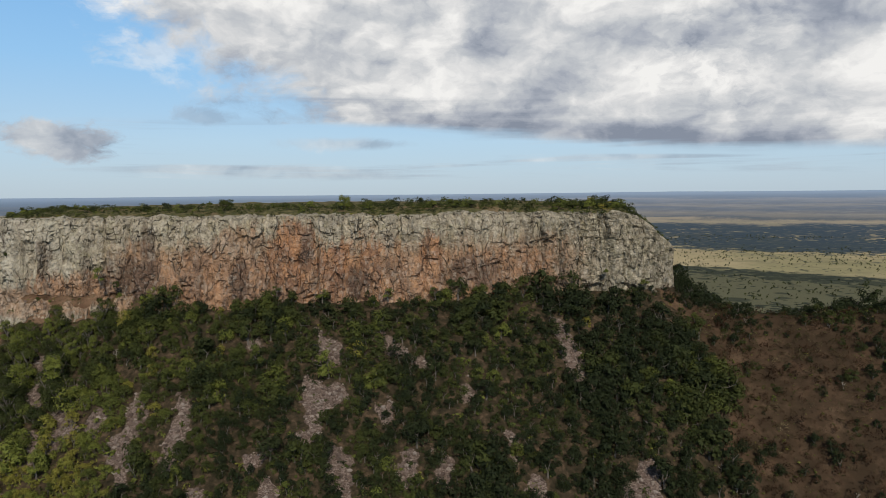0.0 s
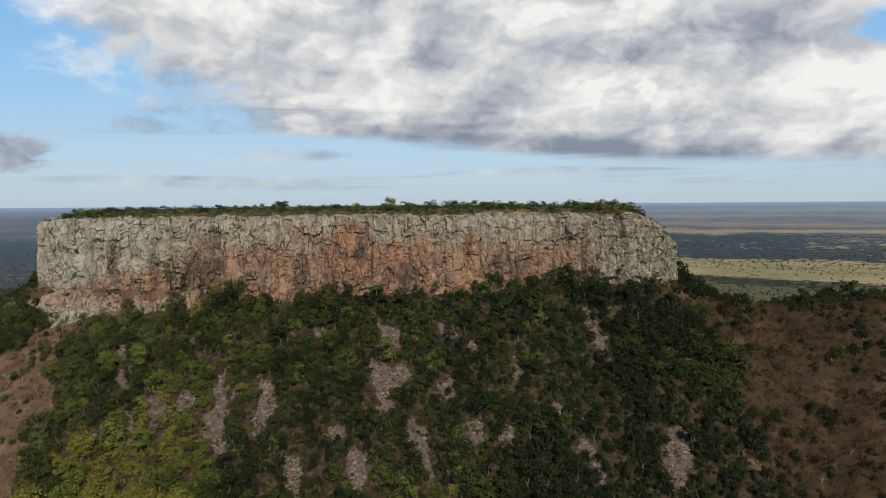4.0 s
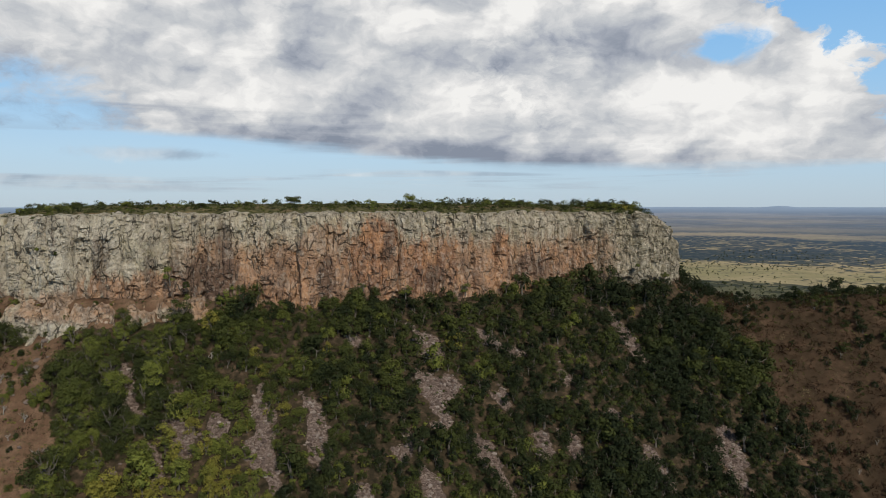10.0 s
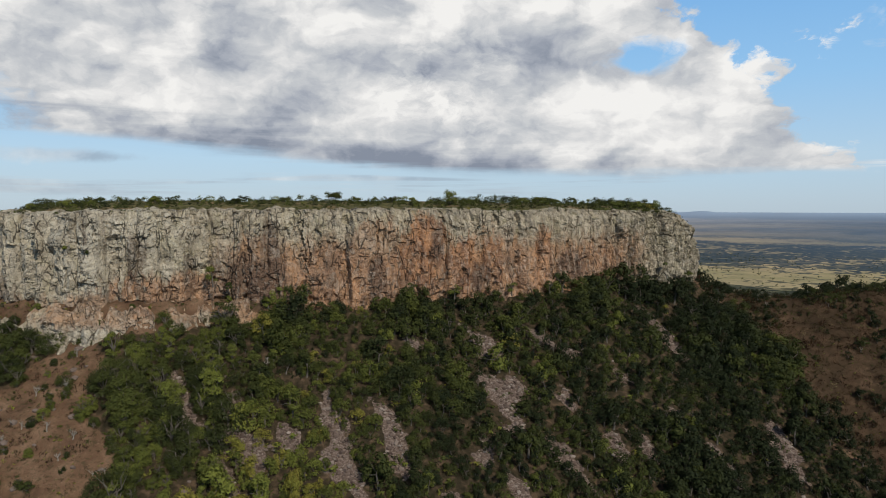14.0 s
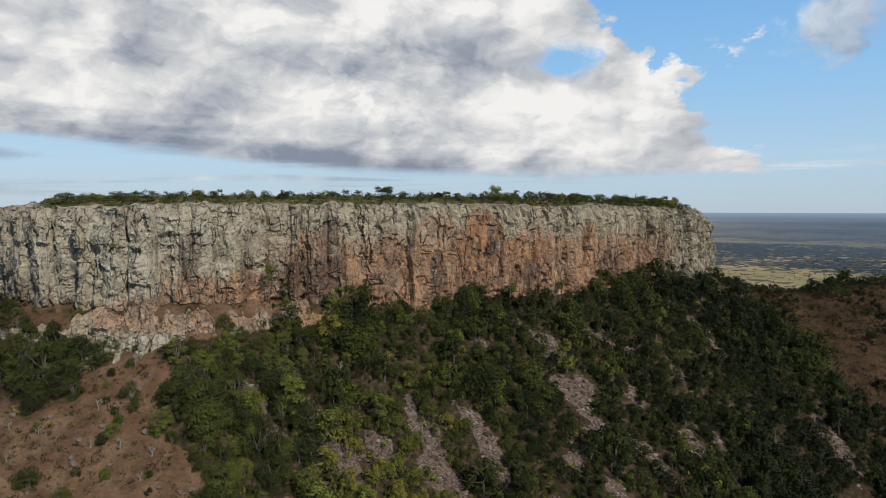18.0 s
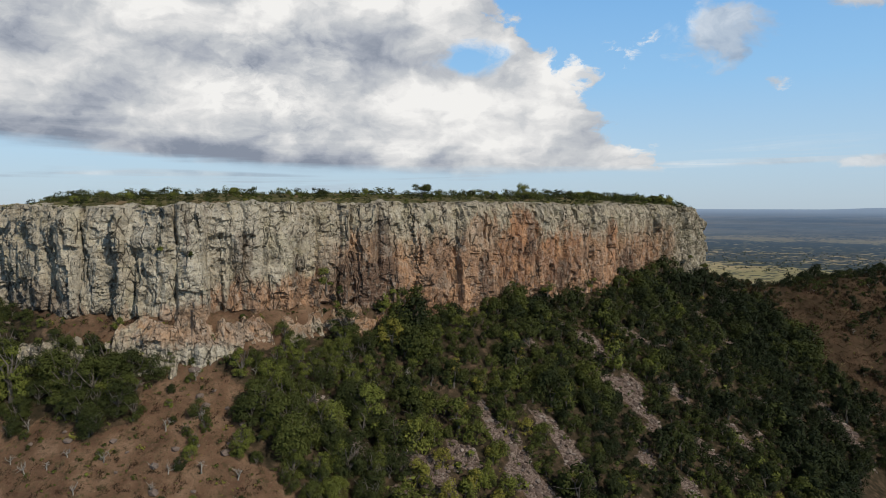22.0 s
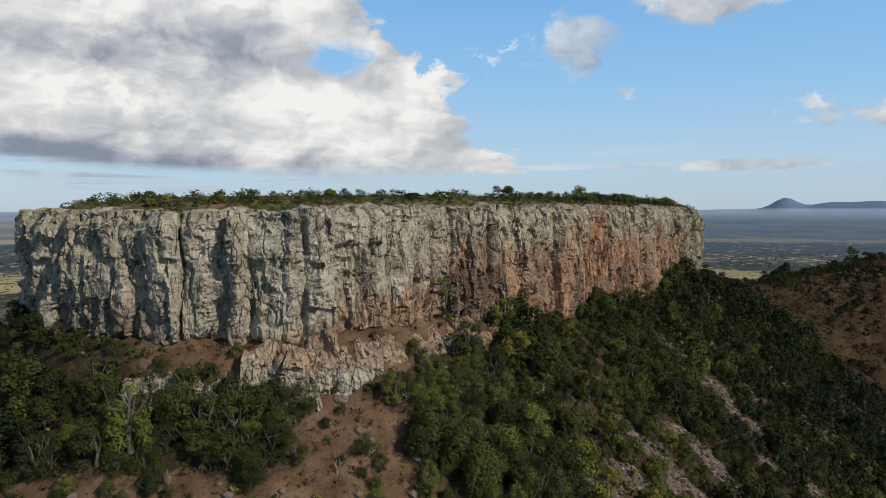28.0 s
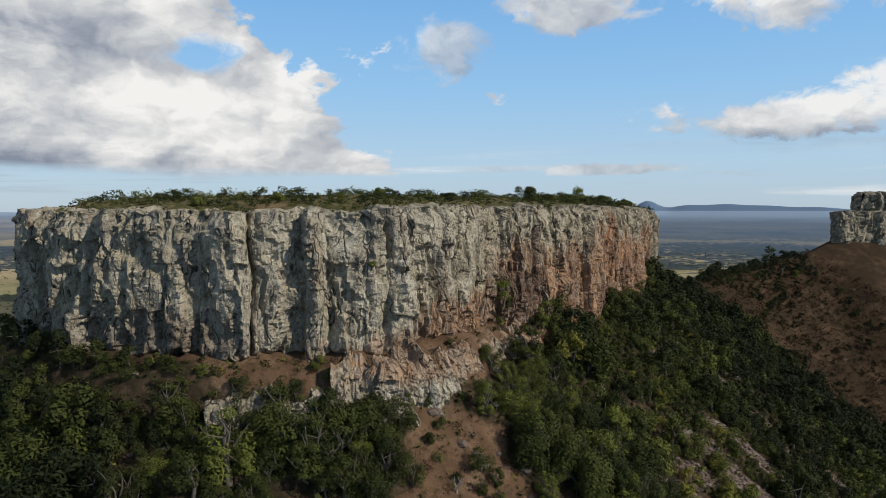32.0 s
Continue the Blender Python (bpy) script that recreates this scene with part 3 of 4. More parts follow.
def part(name, me, parent, label=""):
    ob = new(name, me)
    ob.parent = parent
    return tagged(ob, label)


def grid_faces(rows, cols, wrap=False):
    i, j = np.meshgrid(np.arange(rows - 1), np.arange(cols if wrap else cols - 1), indexing="ij")
    a, b = i * cols + j, i * cols + (j + 1) % cols
    return np.stack([a, b, b + cols, a + cols], -1).reshape(-1, 4)


# ---------------------------------------------------------------- plan of the land
FOOT, RIM, LAND, LEVEL = 83.0, 112.0, 5.0, 112.0
MESA = curve_through([(-180.8, 338), (-181.8, 326), (-180, 314), (-176, 300), (-168.5, 287), (-160, 280.5), (-152, 270.5), (-144, 267.5), (-134, 265.5), (-120, 267), (-108, 269.5), (-92, 264.5), (-67, 261.5),
                      (-50, 265), (-25, 270), (-5, 271), (18, 279.5), (42, 287), (62, 290.5), (78.5, 294.5), (91, 303), (97, 323), (94, 350), (72, 400), (0, 430), (-90, 425), (-140, 392), (-167, 362), (-177, 348)], 14)
BUTTE = curve_through([(251, 240), (258, 222), (285, 195), (340, 170), (420, 170), (470, 225), (430, 250), (330, 246)], 10)
TIER = curve_through([(336, 233), (345, 212), (395, 200), (450, 222), (440, 240), (380, 238)], 8)
CREST = [(78, 300, 80), (100, 293, 77), (125, 287, 74), (180, 268, 79), (250, 240, 91), (320, 225, 93)]


def plain_height(r):
    """The plain drawn together: beyond 1.2 km it climbs to the horizon before its true distance."""
    true = np.where(r < 1200, 1200, 1200 * np.exp(math.log(33) / 3500 * (r - 1200)))
    return np.where(r < 1200, LAND, LEVEL - (LEVEL - LAND) / true * r)


def hills(x, y, r):
    bearing = np.degrees(np.arctan2(x + 235, y - 165))
    h = 0.0
    for a, w, tall in ((70.3, 1.0, 58), (70.6, 2.2, 20), (66.5, 3.0, 16), (73.2, 1.4, 30), (75.8, 2.0, 34), (79.5, 5.5, 34), (79.0, 1.6, 14), (82.5, 2.0, 14), (88.0, 4.0, 18), (92.0, 3.0, 22), (60.0, 4.0, 8), (48.0, 2.0, 8), (42.0, 1.2, 14), (39.0, 2.5, 8)):
        h = h + tall * np.exp(-((bearing - a) / w) ** 2) * np.exp(-((r - 4250) / 260) ** 2)
    return h + 5 * ramp01(r, 2500, 4000) * np.maximum(0, fbm(x / 700, y / 700)) * ramp01(4700, r, 4600)


def smooth_max(a, b, k):
    return np.where(a - b > k, a, np.where(b - a > k, b, 0.5 * (a + b) + (a - b) ** 2 / (4 * k) + k / 4))


def crest_height(x, y):
    best = np.full(np.shape(x), -1e9)
    for (ax, ay, az), (bx, by, bz) in zip(CREST, CREST[1:]):
        dx, dy = bx - ax, by - ay
        t = np.clip(((x - ax) * dx + (y - ay) * dy) / (dx * dx + dy * dy), 0, 1)
        ex, ey = x - ax - t * dx, y - ay - t * dy
        north = dx * ey - dy * ex > 0
        best = np.maximum(best, az + t * (bz - az) - np.hypot(ex, ey) * np.where(north, 0.45, 0.72))
    return best


def land_height(x, y, detail=True):
    r = np.hypot(x + 60, y - 330)
    flat = plain_height(r) + hills(x, y, r)
    d = outside(MESA, x, y)
    talus = np.where(d < 0, FOOT, FOOT - 0.70 * np.minimum(d, 95) - 0.35 * np.maximum(d - 95, 0))
    # a soil ledge between the foot of the cliff and the lower outcrop
    shelf = ramp01(x, -200, -186) * ramp01(x, -88, -102)
    reach = 2.6 + 3.2 * ramp01(x, -158, -166) + 1.6 * fbm(x / 9, y / 9, 2.0)
    ledge = np.where(d < reach, 85.8 - 0.5 * d, 85.8 - 0.5 * reach - 1.7 * (d - reach)) + 0.5 * fbm(x / 4, y / 4, 5.0)
    talus = np.where(d > -2, talus + shelf * np.maximum(ledge - talus, 0), talus)
    h = smooth_max(talus, crest_height(x, y), 5.0)
    h = smooth_max(h, 92 - 0.62 * np.maximum(outside(BUTTE, x, y), 0), 5.0)
    rough = fbm(x / 26, y / 26, 0.0, 4) * 1.5 * ramp01(d, 0, 15)
    near = ramp01(r, 900, 500)
    return smooth_max(h + rough * near, flat, 6.0)

# bare ground: scree chutes as strokes (head, foot, half width), in plan
SCREE_HIGH = [(-108.6, 241.9, -105.3, 227.9, 3.0), (-84.4, 237.0, -80.6, 212.0, 1.8), (-73.1, 233.5, -69.9, 227.0, 2.3), (-34.6, 254.5, -31.7, 249.5, 4.5), (-33.4, 239.6, -33.4, 231.5, 3.0), (-17.9, 265.2, -17.5, 257.6, 3.2),
              (-16.3, 254.2, -4.5, 250.4, 3.4), (-10.4, 237.7, -10.5, 231.9, 2.2), (44.6, 274.4, 49.9, 255.5, 3.2), (13.0, 244.3, 11.7, 239.8, 1.5), (-57.2, 251.0, -55.2, 248.9, 1.6), (-26.5, 238.5, -31.2, 228.7, 2.4), (-121.0, 243.0, -119.0, 236.0, 2.2)]
SCREE_LOW = [(-95.0, 228.4, -94.0, 224.0, 2.9), (-70.0, 222.2, -68.4, 217.2, 2.3), (-43.1, 220.9, -45.3, 214.8, 3.2), (-40.0, 209.6, -39.4, 204.6, 2.8), (25.0, 230.3, 25.2, 224.9, 1.8), (30.9, 219.8, 32.6, 212.0, 2.6),
             (66.4, 229.8, 60.0, 216.8, 3.4), (-4.2, 219.8, -4.4, 215.1, 2.2), (6.0, 219.7, 6.5, 216.3, 1.4), (-23.6, 219.2, -20.8, 210.6, 2.6), (-85.8, 220.3, -84.5, 216.7, 1.3), (-112.0, 222.0, -110.0, 214.0, 1.8), (-58.0, 206.0, -57.0, 200.0, 2.0)]
SOIL_EDGE = 90.0        # east of here the slope is bare, its soil painted darker for cloud shade


def stroke(x, y, ax, ay, bx, by, w):
    dx, dy = bx - ax, by - ay
    t = np.clip(((x - ax) * dx + (y - ay) * dy) / (dx * dx + dy * dy + 1e-9), 0, 1)
    return np.hypot(x - ax - t * dx, y - ay - t * dy) - w * (0.55 + 0.9 * t * (1 - t) * 2)


def scree_at(x, y):
    m, wob = np.zeros(np.shape(x)), fbm(x / 2.6, y / 2.6) * 1.8 + fbm(x / 8.0, y / 8.0, 3.0) * 2.2
    for ax, ay, bx, by, w in SCREE_HIGH + SCREE_LOW:
        m = np.maximum(m, ramp01(stroke(x, y, ax, ay, bx + 0.5 * (bx - ax), by + 0.5 * (by - ay), w) + wob, 1.5, -1.5))
    return m


def soil_at(x, y, d):
    wob = fbm(x / 14, y / 14) * 6 + fbm(x / 3.5, y / 3.5, 6.0) * 2.5
    east = ramp01(x + wob, SOIL_EDGE - 3, SOIL_EDGE + 5)
    spur = ramp01(x + wob, -133, -139) * ramp01(d - np.abs(x + 147) * 0.75 + wob * 0.5, 5, 9)
    west = ramp01(x + wob, -154, -162) * ramp01(d + wob, 19, 26) * ramp01(y, 292, 282)
    ledge = ramp01(x + wob * 0.5, -178, -172) * ramp01(x + wob * 0.5, -94, -106) * ramp01(d + wob * 0.35, 8.0, 5.0)
    east = east * ramp01(y - np.interp(x, [80, 125, 180, 250], [300, 287, 268, 240]), 10, 0)
    return np.maximum(np.maximum(east, spur), np.maximum(west, ledge))


def build_ground():
    rings = np.concatenate([np.linspace(25, 50, 6, endpoint=False), np.arange(50, 250, 1.9), 250 * (4900 / 250) ** np.linspace(0, 1, 110)])
    turns = 720
    ang = np.linspace(0, 2 * np.pi, turns, endpoint=False)
    r, a = np.meshgrid(rings, ang, indexing="ij")
    x, y = -60 + r * np.sin(a), 330 + r * np.cos(a)
    z = land_height(x, y)
    d = outside(MESA, x, y)
    verts = np.stack([x, y, z], -1).reshape(-1, 3)
    plain = np.maximum(ramp01(z - plain_height(r), 14, 5) * ramp01(r, 150, 260), ramp01(r, 600, 800))
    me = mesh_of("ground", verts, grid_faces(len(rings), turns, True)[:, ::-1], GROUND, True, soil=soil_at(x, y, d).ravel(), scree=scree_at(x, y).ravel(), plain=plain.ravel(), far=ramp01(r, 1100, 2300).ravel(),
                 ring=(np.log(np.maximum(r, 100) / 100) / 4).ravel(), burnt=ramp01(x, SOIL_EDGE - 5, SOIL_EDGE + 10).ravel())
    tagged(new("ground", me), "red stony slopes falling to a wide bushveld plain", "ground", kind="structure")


build_ground()

# ---------------------------------------------------------------- cliffs


def rim_height(x, y):
    return RIM - 0.3 + 0.9 * ramp01(x, -170, -100) - 0.6 * ramp01(x, 35, 62) - 14.0 * ramp01(x, 71, 99) + 0.5 * fbm(x / 9, y / 9)


def plateau_rise(d, rise=3.2):
    """The plateau climbs gently from a little way behind its rim."""
    return rise * (1 - np.exp(-np.maximum(d - 5, 0) / 11)) - 0.35 * ramp01(d, 9, 6.5)


def blocks(s, z, wide, tall, seed, tilt=0.8):
    """Stepped, tilted facets: jointed rock broken into uneven blocks."""
    s = s / wide + 0.35 * value_noise(s / wide * 1.3, z / tall * 1.3, seed) + 0.12 * value_noise(s * 1.6, z * 1.6, seed)
    row = z / tall + 0.3 * value_noise(s * 0.9 + 31.0, z / tall, seed)
    i = np.floor(s)
    row = row + lattice(i, i * 0 + 5, i * 0 + seed)
    j = np.floor(row)
    a, b, c = (lattice(i, j, i * 0 + seed + q) - 0.5 for q in (11, 23, 37))
    return a + tilt * b * (s - i - 0.5) + 0.8 * c * (row - j - 0.5)


def cliff(name, plan, top, foot, step, rows, seed, label, widths=(2.2, 6.5), relief=1.0, closed=True, category="cliff", lean=0.0):
    """A rock wall along a plan line: columns of uneven width parted by joints, each column a part."""
    rng = np.random.default_rng(seed)
    loop = np.vstack([plan, plan[:1]]) if closed else plan
    at = np.concatenate([[0], np.cumsum(np.hypot(*np.diff(loop, axis=0).T))])
    total = at[-1]
    cuts = [0.0]
    while cuts[-1] < total - widths[1]:
        hidden = np.interp(cuts[-1], at, loop[:, 1]) > 345
        cuts.append(cuts[-1] + rng.uniform(*widths) * (0.5 if rng.random() < 0.3 else 1.0) * (2.0 if hidden else 1.0))
    cuts.append(total)
    host = tagged(new(name), label, category)
    v = np.linspace(0, 1, rows)
    lift = np.concatenate([v ** 0.95, [1.0] * 4])
    back = np.concatenate([np.zeros(rows), [0.9, 2.6, 5.0, 9.5]])
    joints = np.minimum(0.35 + rng.gamma(1.0, 0.5, len(cuts)), 1.5)
    joints[-1] = joints[0]
    proud = rng.normal(0, 0.85, len(cuts) - 1)
    lower = rng.normal(0, 0.6, len(cuts) - 1)
    facet = rng.uniform(-0.45, 0.45, len(cuts) - 1)
    for k in range(len(cuts) - 1):
        wide = cuts[k + 1] - cuts[k]
        mx, my = np.interp((cuts[k] + cuts[k + 1]) / 2, at, loop[:, 0]), np.interp((cuts[k] + cuts[k + 1]) / 2, at, loop[:, 1])
        n = max(4, int(wide / (step if my < 345 else 1.4)) + 1)
        u = np.linspace(0, 1, n + 3)
        n = n + 3
        u = u - 0.7 * np.sin(2 * np.pi * u) / (2 * np.pi)
        s = cuts[k] + u * wide
        wrap = (lambda q: q % total) if closed else (lambda q: np.clip(q, 0, total))
        along = lambda q, c: np.interp(wrap(q), at, loop[:, c])
        px, py = along(s, 0) if closed is False else np.interp(s, at, loop[:, 0]), np.interp(s, at, loop[:, 1])
        qx, qy = along(s + 0.8, 0) - along(s - 0.8, 0), along(s + 0.8, 1) - along(s - 0.8, 1)
        ln = np.hypot(qx, qy)
        nx, ny = qy / ln, -qx / ln
        zt, zb = top(px, py), foot(px, py)
        V, U = np.meshgrid(lift, u, indexing="ij")
        S = np.broadcast_to(s, V.shape)
        Z = zb + (zt - zb) * V
        # bold pillars at the prow of the mesa, a flatter wall along its middle
        prow = 0.75 * ramp01(px, -112, -140)
        bold = relief * (0.66 + 0.1 * prow + 0.2 * ramp01(px, 25, 50))
        edge_l, edge_r = U * wide, (1 - U) * wide
        open_l = np.maximum(joints[k] * (0.75 + 0.9 * value_noise(np.full(V.shape, cuts[k] * 1.7), Z / 7)), 0.1)
        open_r = np.maximum(joints[k + 1] * (0.75 + 0.9 * value_noise(np.full(V.shape, cuts[k + 1] * 1.7), Z / 7)), 0.1)
        open_l = open_l * (0.25 + 0.75 * np.maximum(prow / 0.75, ramp01(value_noise(np.full(V.shape, cuts[k] * 3.1), Z / 5.0, 2.0), -0.1, 0.4)))
        open_r = open_r * (0.25 + 0.75 * np.maximum(prow / 0.75, ramp01(value_noise(np.full(V.shape, cuts[k + 1] * 3.1), Z / 5.0, 2.0), -0.1, 0.4)))
        inner = ramp01(np.minimum(edge_l, edge_r), 0.0, 0.8)
        bulge = (1 - np.abs(2 * U - 1) ** 2.4) * np.minimum(1.2 + 0.6 * prow, wide * (0.13 + 0.07 * prow))
        out = (1 + 0.4 * prow) * (proud[k] + lower[k] * ramp01(value_noise(np.full(V.shape, k * 3.3), Z / 9), -0.2, 0.1)) * inner + bulge
        out = out + (U - 0.5) * min(wide, 7.0) * facet[k] * (0.6 + 0.35 * prow) * inner
        out = out - (1.2 + 0.5 * prow) * open_l * np.exp(-(edge_l / 0.42) ** 2) - (1.2 + 0.5 * prow) * open_r * np.exp(-(edge_r / 0.42) ** 2)
        if not closed:
            out = 0.35 * out + 1.5 * blocks(S, Z, 1.7, 1.5, seed + 9, 1.5) + 0.9 * blocks(S, Z, 3.5, 3.2, seed + 8, 1.2)
        # slabs fallen away: stepped recesses with sharp lips
        chip = value_noise(S / 3.4 + 40, Z / 5.0, seed)
        out = out - 1.1 * ramp01(chip, 0.16, 0.22) * inner
        roof = value_noise(S / 5.5 + 11, Z / 4.2, seed + 3.0) + 0.25 * value_noise(S / 1.3, Z / 1.2, seed)
        out = out - 0.8 * ramp01(roof, 0.3, 0.36)
        out = out + 1.7 * blocks(S, Z, 4.2, 13.0, seed + 1, 1.7) + 0.9 * blocks(S, Z, 1.8, 4.4, seed + 2, 1.3) + 0.32 * blocks(S, Z, 0.7, 1.0, seed + 3)
        out = out + 1.1 * fbm(S / 14, Z / 22, seed + 7.0, 3) + 0.16 * fbm(S / 1.9, Z / 3.0, seed + 5.0, 4, 0.6)
        # undercut foot, weathered rim
        if closed:
            west = ramp01(px, -85, -105)
            lip = 0.21 + 0.04 * west + 0.06 * fbm(S / 9, 1.7 + 0 * S, seed) + 0.012 * np.floor(3 * lattice(np.floor(S / 2.3), 0 * S, 0 * S + 3))
            out = out - (2.0 + 1.4 * west) * ramp01(V, lip, lip - 0.035) * np.maximum(ramp01(fbm(S / 7, 3.1 + 0 * S, seed), -0.35, 0.1), 0.25 * west) + 1.8 * ramp01(V, 0.1, 0.0)
        out = out * bold + lean * (1 - V)
        out = out - (1.3 + 1.1 * value_noise(S / 4.0, 7.7 + 0 * S)) * ramp01(V, 0.88, 1.0) ** 2 - 0.5 * ramp01(value_noise(S / 1.6, Z / 1.1, 5.0), 0.1, 0.3) * ramp01(V, 0.8, 0.95)
        out = out - back[:, None]
        sway = bold * (0.9 * fbm(S / 6, Z / 9, seed + 2.0, 3) + 0.25 * value_noise(S / 1.5, Z / 1.4, seed))
        X, Y = px + nx * out - ny * sway, py + ny * out + nx * sway
        Z = np.where(V >= 1, top(X, Y) + 0.55 * fbm(X / 2.2, Y / 2.2) + 0.12, Z + 0.25 * fbm(S / 1.7, Z / 1.7, 2.0))
        Z[-2:] += np.array([[0.5], [0.0]])
        me = mesh_of("column", np.stack([X, Y, Z], -1).reshape(-1, 3), grid_faces(len(lift), n), ROCK)
        part("rock_column" if closed else "rock", me, host)
    return host


def cap(name, plan, top, mat, host, rings=24, rise=1.0):
    c = plan.mean(0)
    f = np.concatenate([1 - np.linspace(0, 0.12, 8, endpoint=False), np.linspace(0.88, 0.02, rings)])
    F, I = np.meshgrid(f, np.arange(len(plan)), indexing="ij")
    shrink = (6.0 + 9.0 * ramp01(plan[:, 0], 58, 80)) / np.hypot(*(plan - c).T)
    X = c[0] + (plan[I, 0] - c[0]) * (F - shrink[I])
    Y = c[1] + (plan[I, 1] - c[1]) * (F - shrink[I])
    d = -outside(plan, X, Y)
    Z = top(X, Y) + plateau_rise(d, rise) + 0.3 * fbm(X / 7, Y / 7) * ramp01(d, 7, 12)
    part("plateau", mesh_of("plateau", np.stack([X, Y, Z], -1).reshape(-1, 3), grid_faces(len(f), len(plan), True)[:, ::-1], mat, True), host, "plateau of dry grass and bare soil")


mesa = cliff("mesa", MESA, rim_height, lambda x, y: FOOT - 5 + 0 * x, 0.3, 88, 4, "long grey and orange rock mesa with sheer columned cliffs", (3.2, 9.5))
cap("plateau", MESA, rim_height, TURF, mesa, 24, 3.3)
butte = cliff("butte", BUTTE, lambda x, y: 111.5 + 0 * x, lambda x, y: 86 + 0 * x, 1.2, 26, 9, "smaller grey rock butte beyond the saddle", (5, 14), 1.2)
cap("plateau", BUTTE, lambda x, y: 111.5 + 0 * x, TURF, butte, 12)
tier = cliff("butte_tier", TIER, lambda x, y: 125.5 + 0 * x, lambda x, y: 108 + 0 * x, 1.6, 18, 13, "upper rock tier standing on the grey butte", (5, 14), 1.2)
cap("plateau", TIER, lambda x, y: 125.5 + 0 * x, TURF, tier, 10)



def beside(points, name, low, high, seed, label, widths=(1.0, 2.6), lean=0.0, ragged=1.3):
    """A short broken rock band under the main cliff."""
    line = curve_through(points, 10, False)
    return cliff(name, line, lambda x, y: high + ragged * fbm(x / 3, y / 3), lambda x, y: low + 1.5 * fbm(x / 5, y / 5), 0.35, 34, seed, label, widths, 0.8, False, "outcrop", lean)


beside([(-178, 280), (-172, 274), (-167, 270), (-163, 267)], "outcrop", 73.0, 80.0, 31, "grey fluted rock band under the soil ledge", (1.0, 2.6), 1.0, 1.8)
beside([(-160, 270), (-154, 264.5), (-147, 262), (-139, 260.5), (-132, 260.5), (-127, 261)], "outcrop", 71.5, 84.6, 37, "pale broken rock apron below the cliff foot", (1.2, 3.6), 5.0, 2.2)
beside([(-129, 261), (-121, 262), (-113, 264.5), (-105, 263.5), (-98, 261)], "outcrop", 72.0, 84.0, 41, "rust stained broken rock below the cliff foot", (1.2, 3.6), 4.5, 2.2)
beside([(-100, 264.5), (-92, 262.5), (-80, 261), (-70, 260)], "outcrop", 75.0, 84.5, 43, "dark rust stained rock steps below the cliff", (1.2, 3.0), 4.0, 1.6)

# ---------------------------------------------------------------- trees


def tube(points, radii, sides=6):
    """A tapered limb along points: vertices and quads."""
    V, pts = [], np.array(points, float)
    for i, (p, r) in enumerate(zip(pts, radii)):
        t = pts[min(i + 1, len(pts) - 1)] - pts[max(i - 1, 0)]
        t = t / (np.linalg.norm(t) + 1e-9)
        a = np.cross(t, (0.3, 0.9, 0.1))
        a /= np.linalg.norm(a) + 1e-9
        b = np.cross(t, a)
        for k in range(sides):
            w = 2 * np.pi * k / sides
            V.append(p + r * (math.cos(w) * a + math.sin(w) * b))
    return np.array(V), grid_faces(len(pts), sides, True)


def joined(pieces):
    V, F, base = [], [], 0
    for v, f in pieces:
        V.append(v)
        F.append(f + base)
        base += len(v)
    return np.vstack(V), np.vstack(F)


def limbs(rng, height, spread, count, bare=False):
    lean = rng.normal(0, 0.12, 2)
    fork = height * rng.uniform(0.25, 0.4)
    base = np.array([0, 0, -0.5])
    top = np.array([lean[0] * fork, lean[1] * fork, fork])
    r0 = 0.035 * height + 0.05
    pieces = [tube([base, base * 0.4 + top * 0.6 + rng.normal(0, 0.06, 3), top], [r0 * 1.35, r0, r0 * 0.8])]
    for k in range(count):
        a = 2 * np.pi * (k + rng.uniform(-0.3, 0.3)) / count
        reach = spread * rng.uniform(0.5, 0.95)
        end = top + np.array([math.cos(a) * reach, math.sin(a) * reach, (height - fork) * rng.uniform(0.45, 0.95)])
        mid = top * 0.5 + end * 0.5 + rng.normal(0, 0.09 * height, 3) * (1.2 if bare else 0.7)
        pieces.append(tube([top - 0.05, mid, end], [r0 * 0.6, r0 * 0.36, r0 * 0.1], 5))
        for _ in range(3 if bare else 1):
            tip = mid + rng.normal(0, 0.2 * height, 3) + np.array([0, 0, 0.12 * height])
            pieces.append(tube([mid, mid * 0.5 + tip * 0.5 + rng.normal(0, 0.05 * height, 3), tip], [r0 * 0.3, r0 * 0.2, r0 * 0.06], 4))
    return joined(pieces)


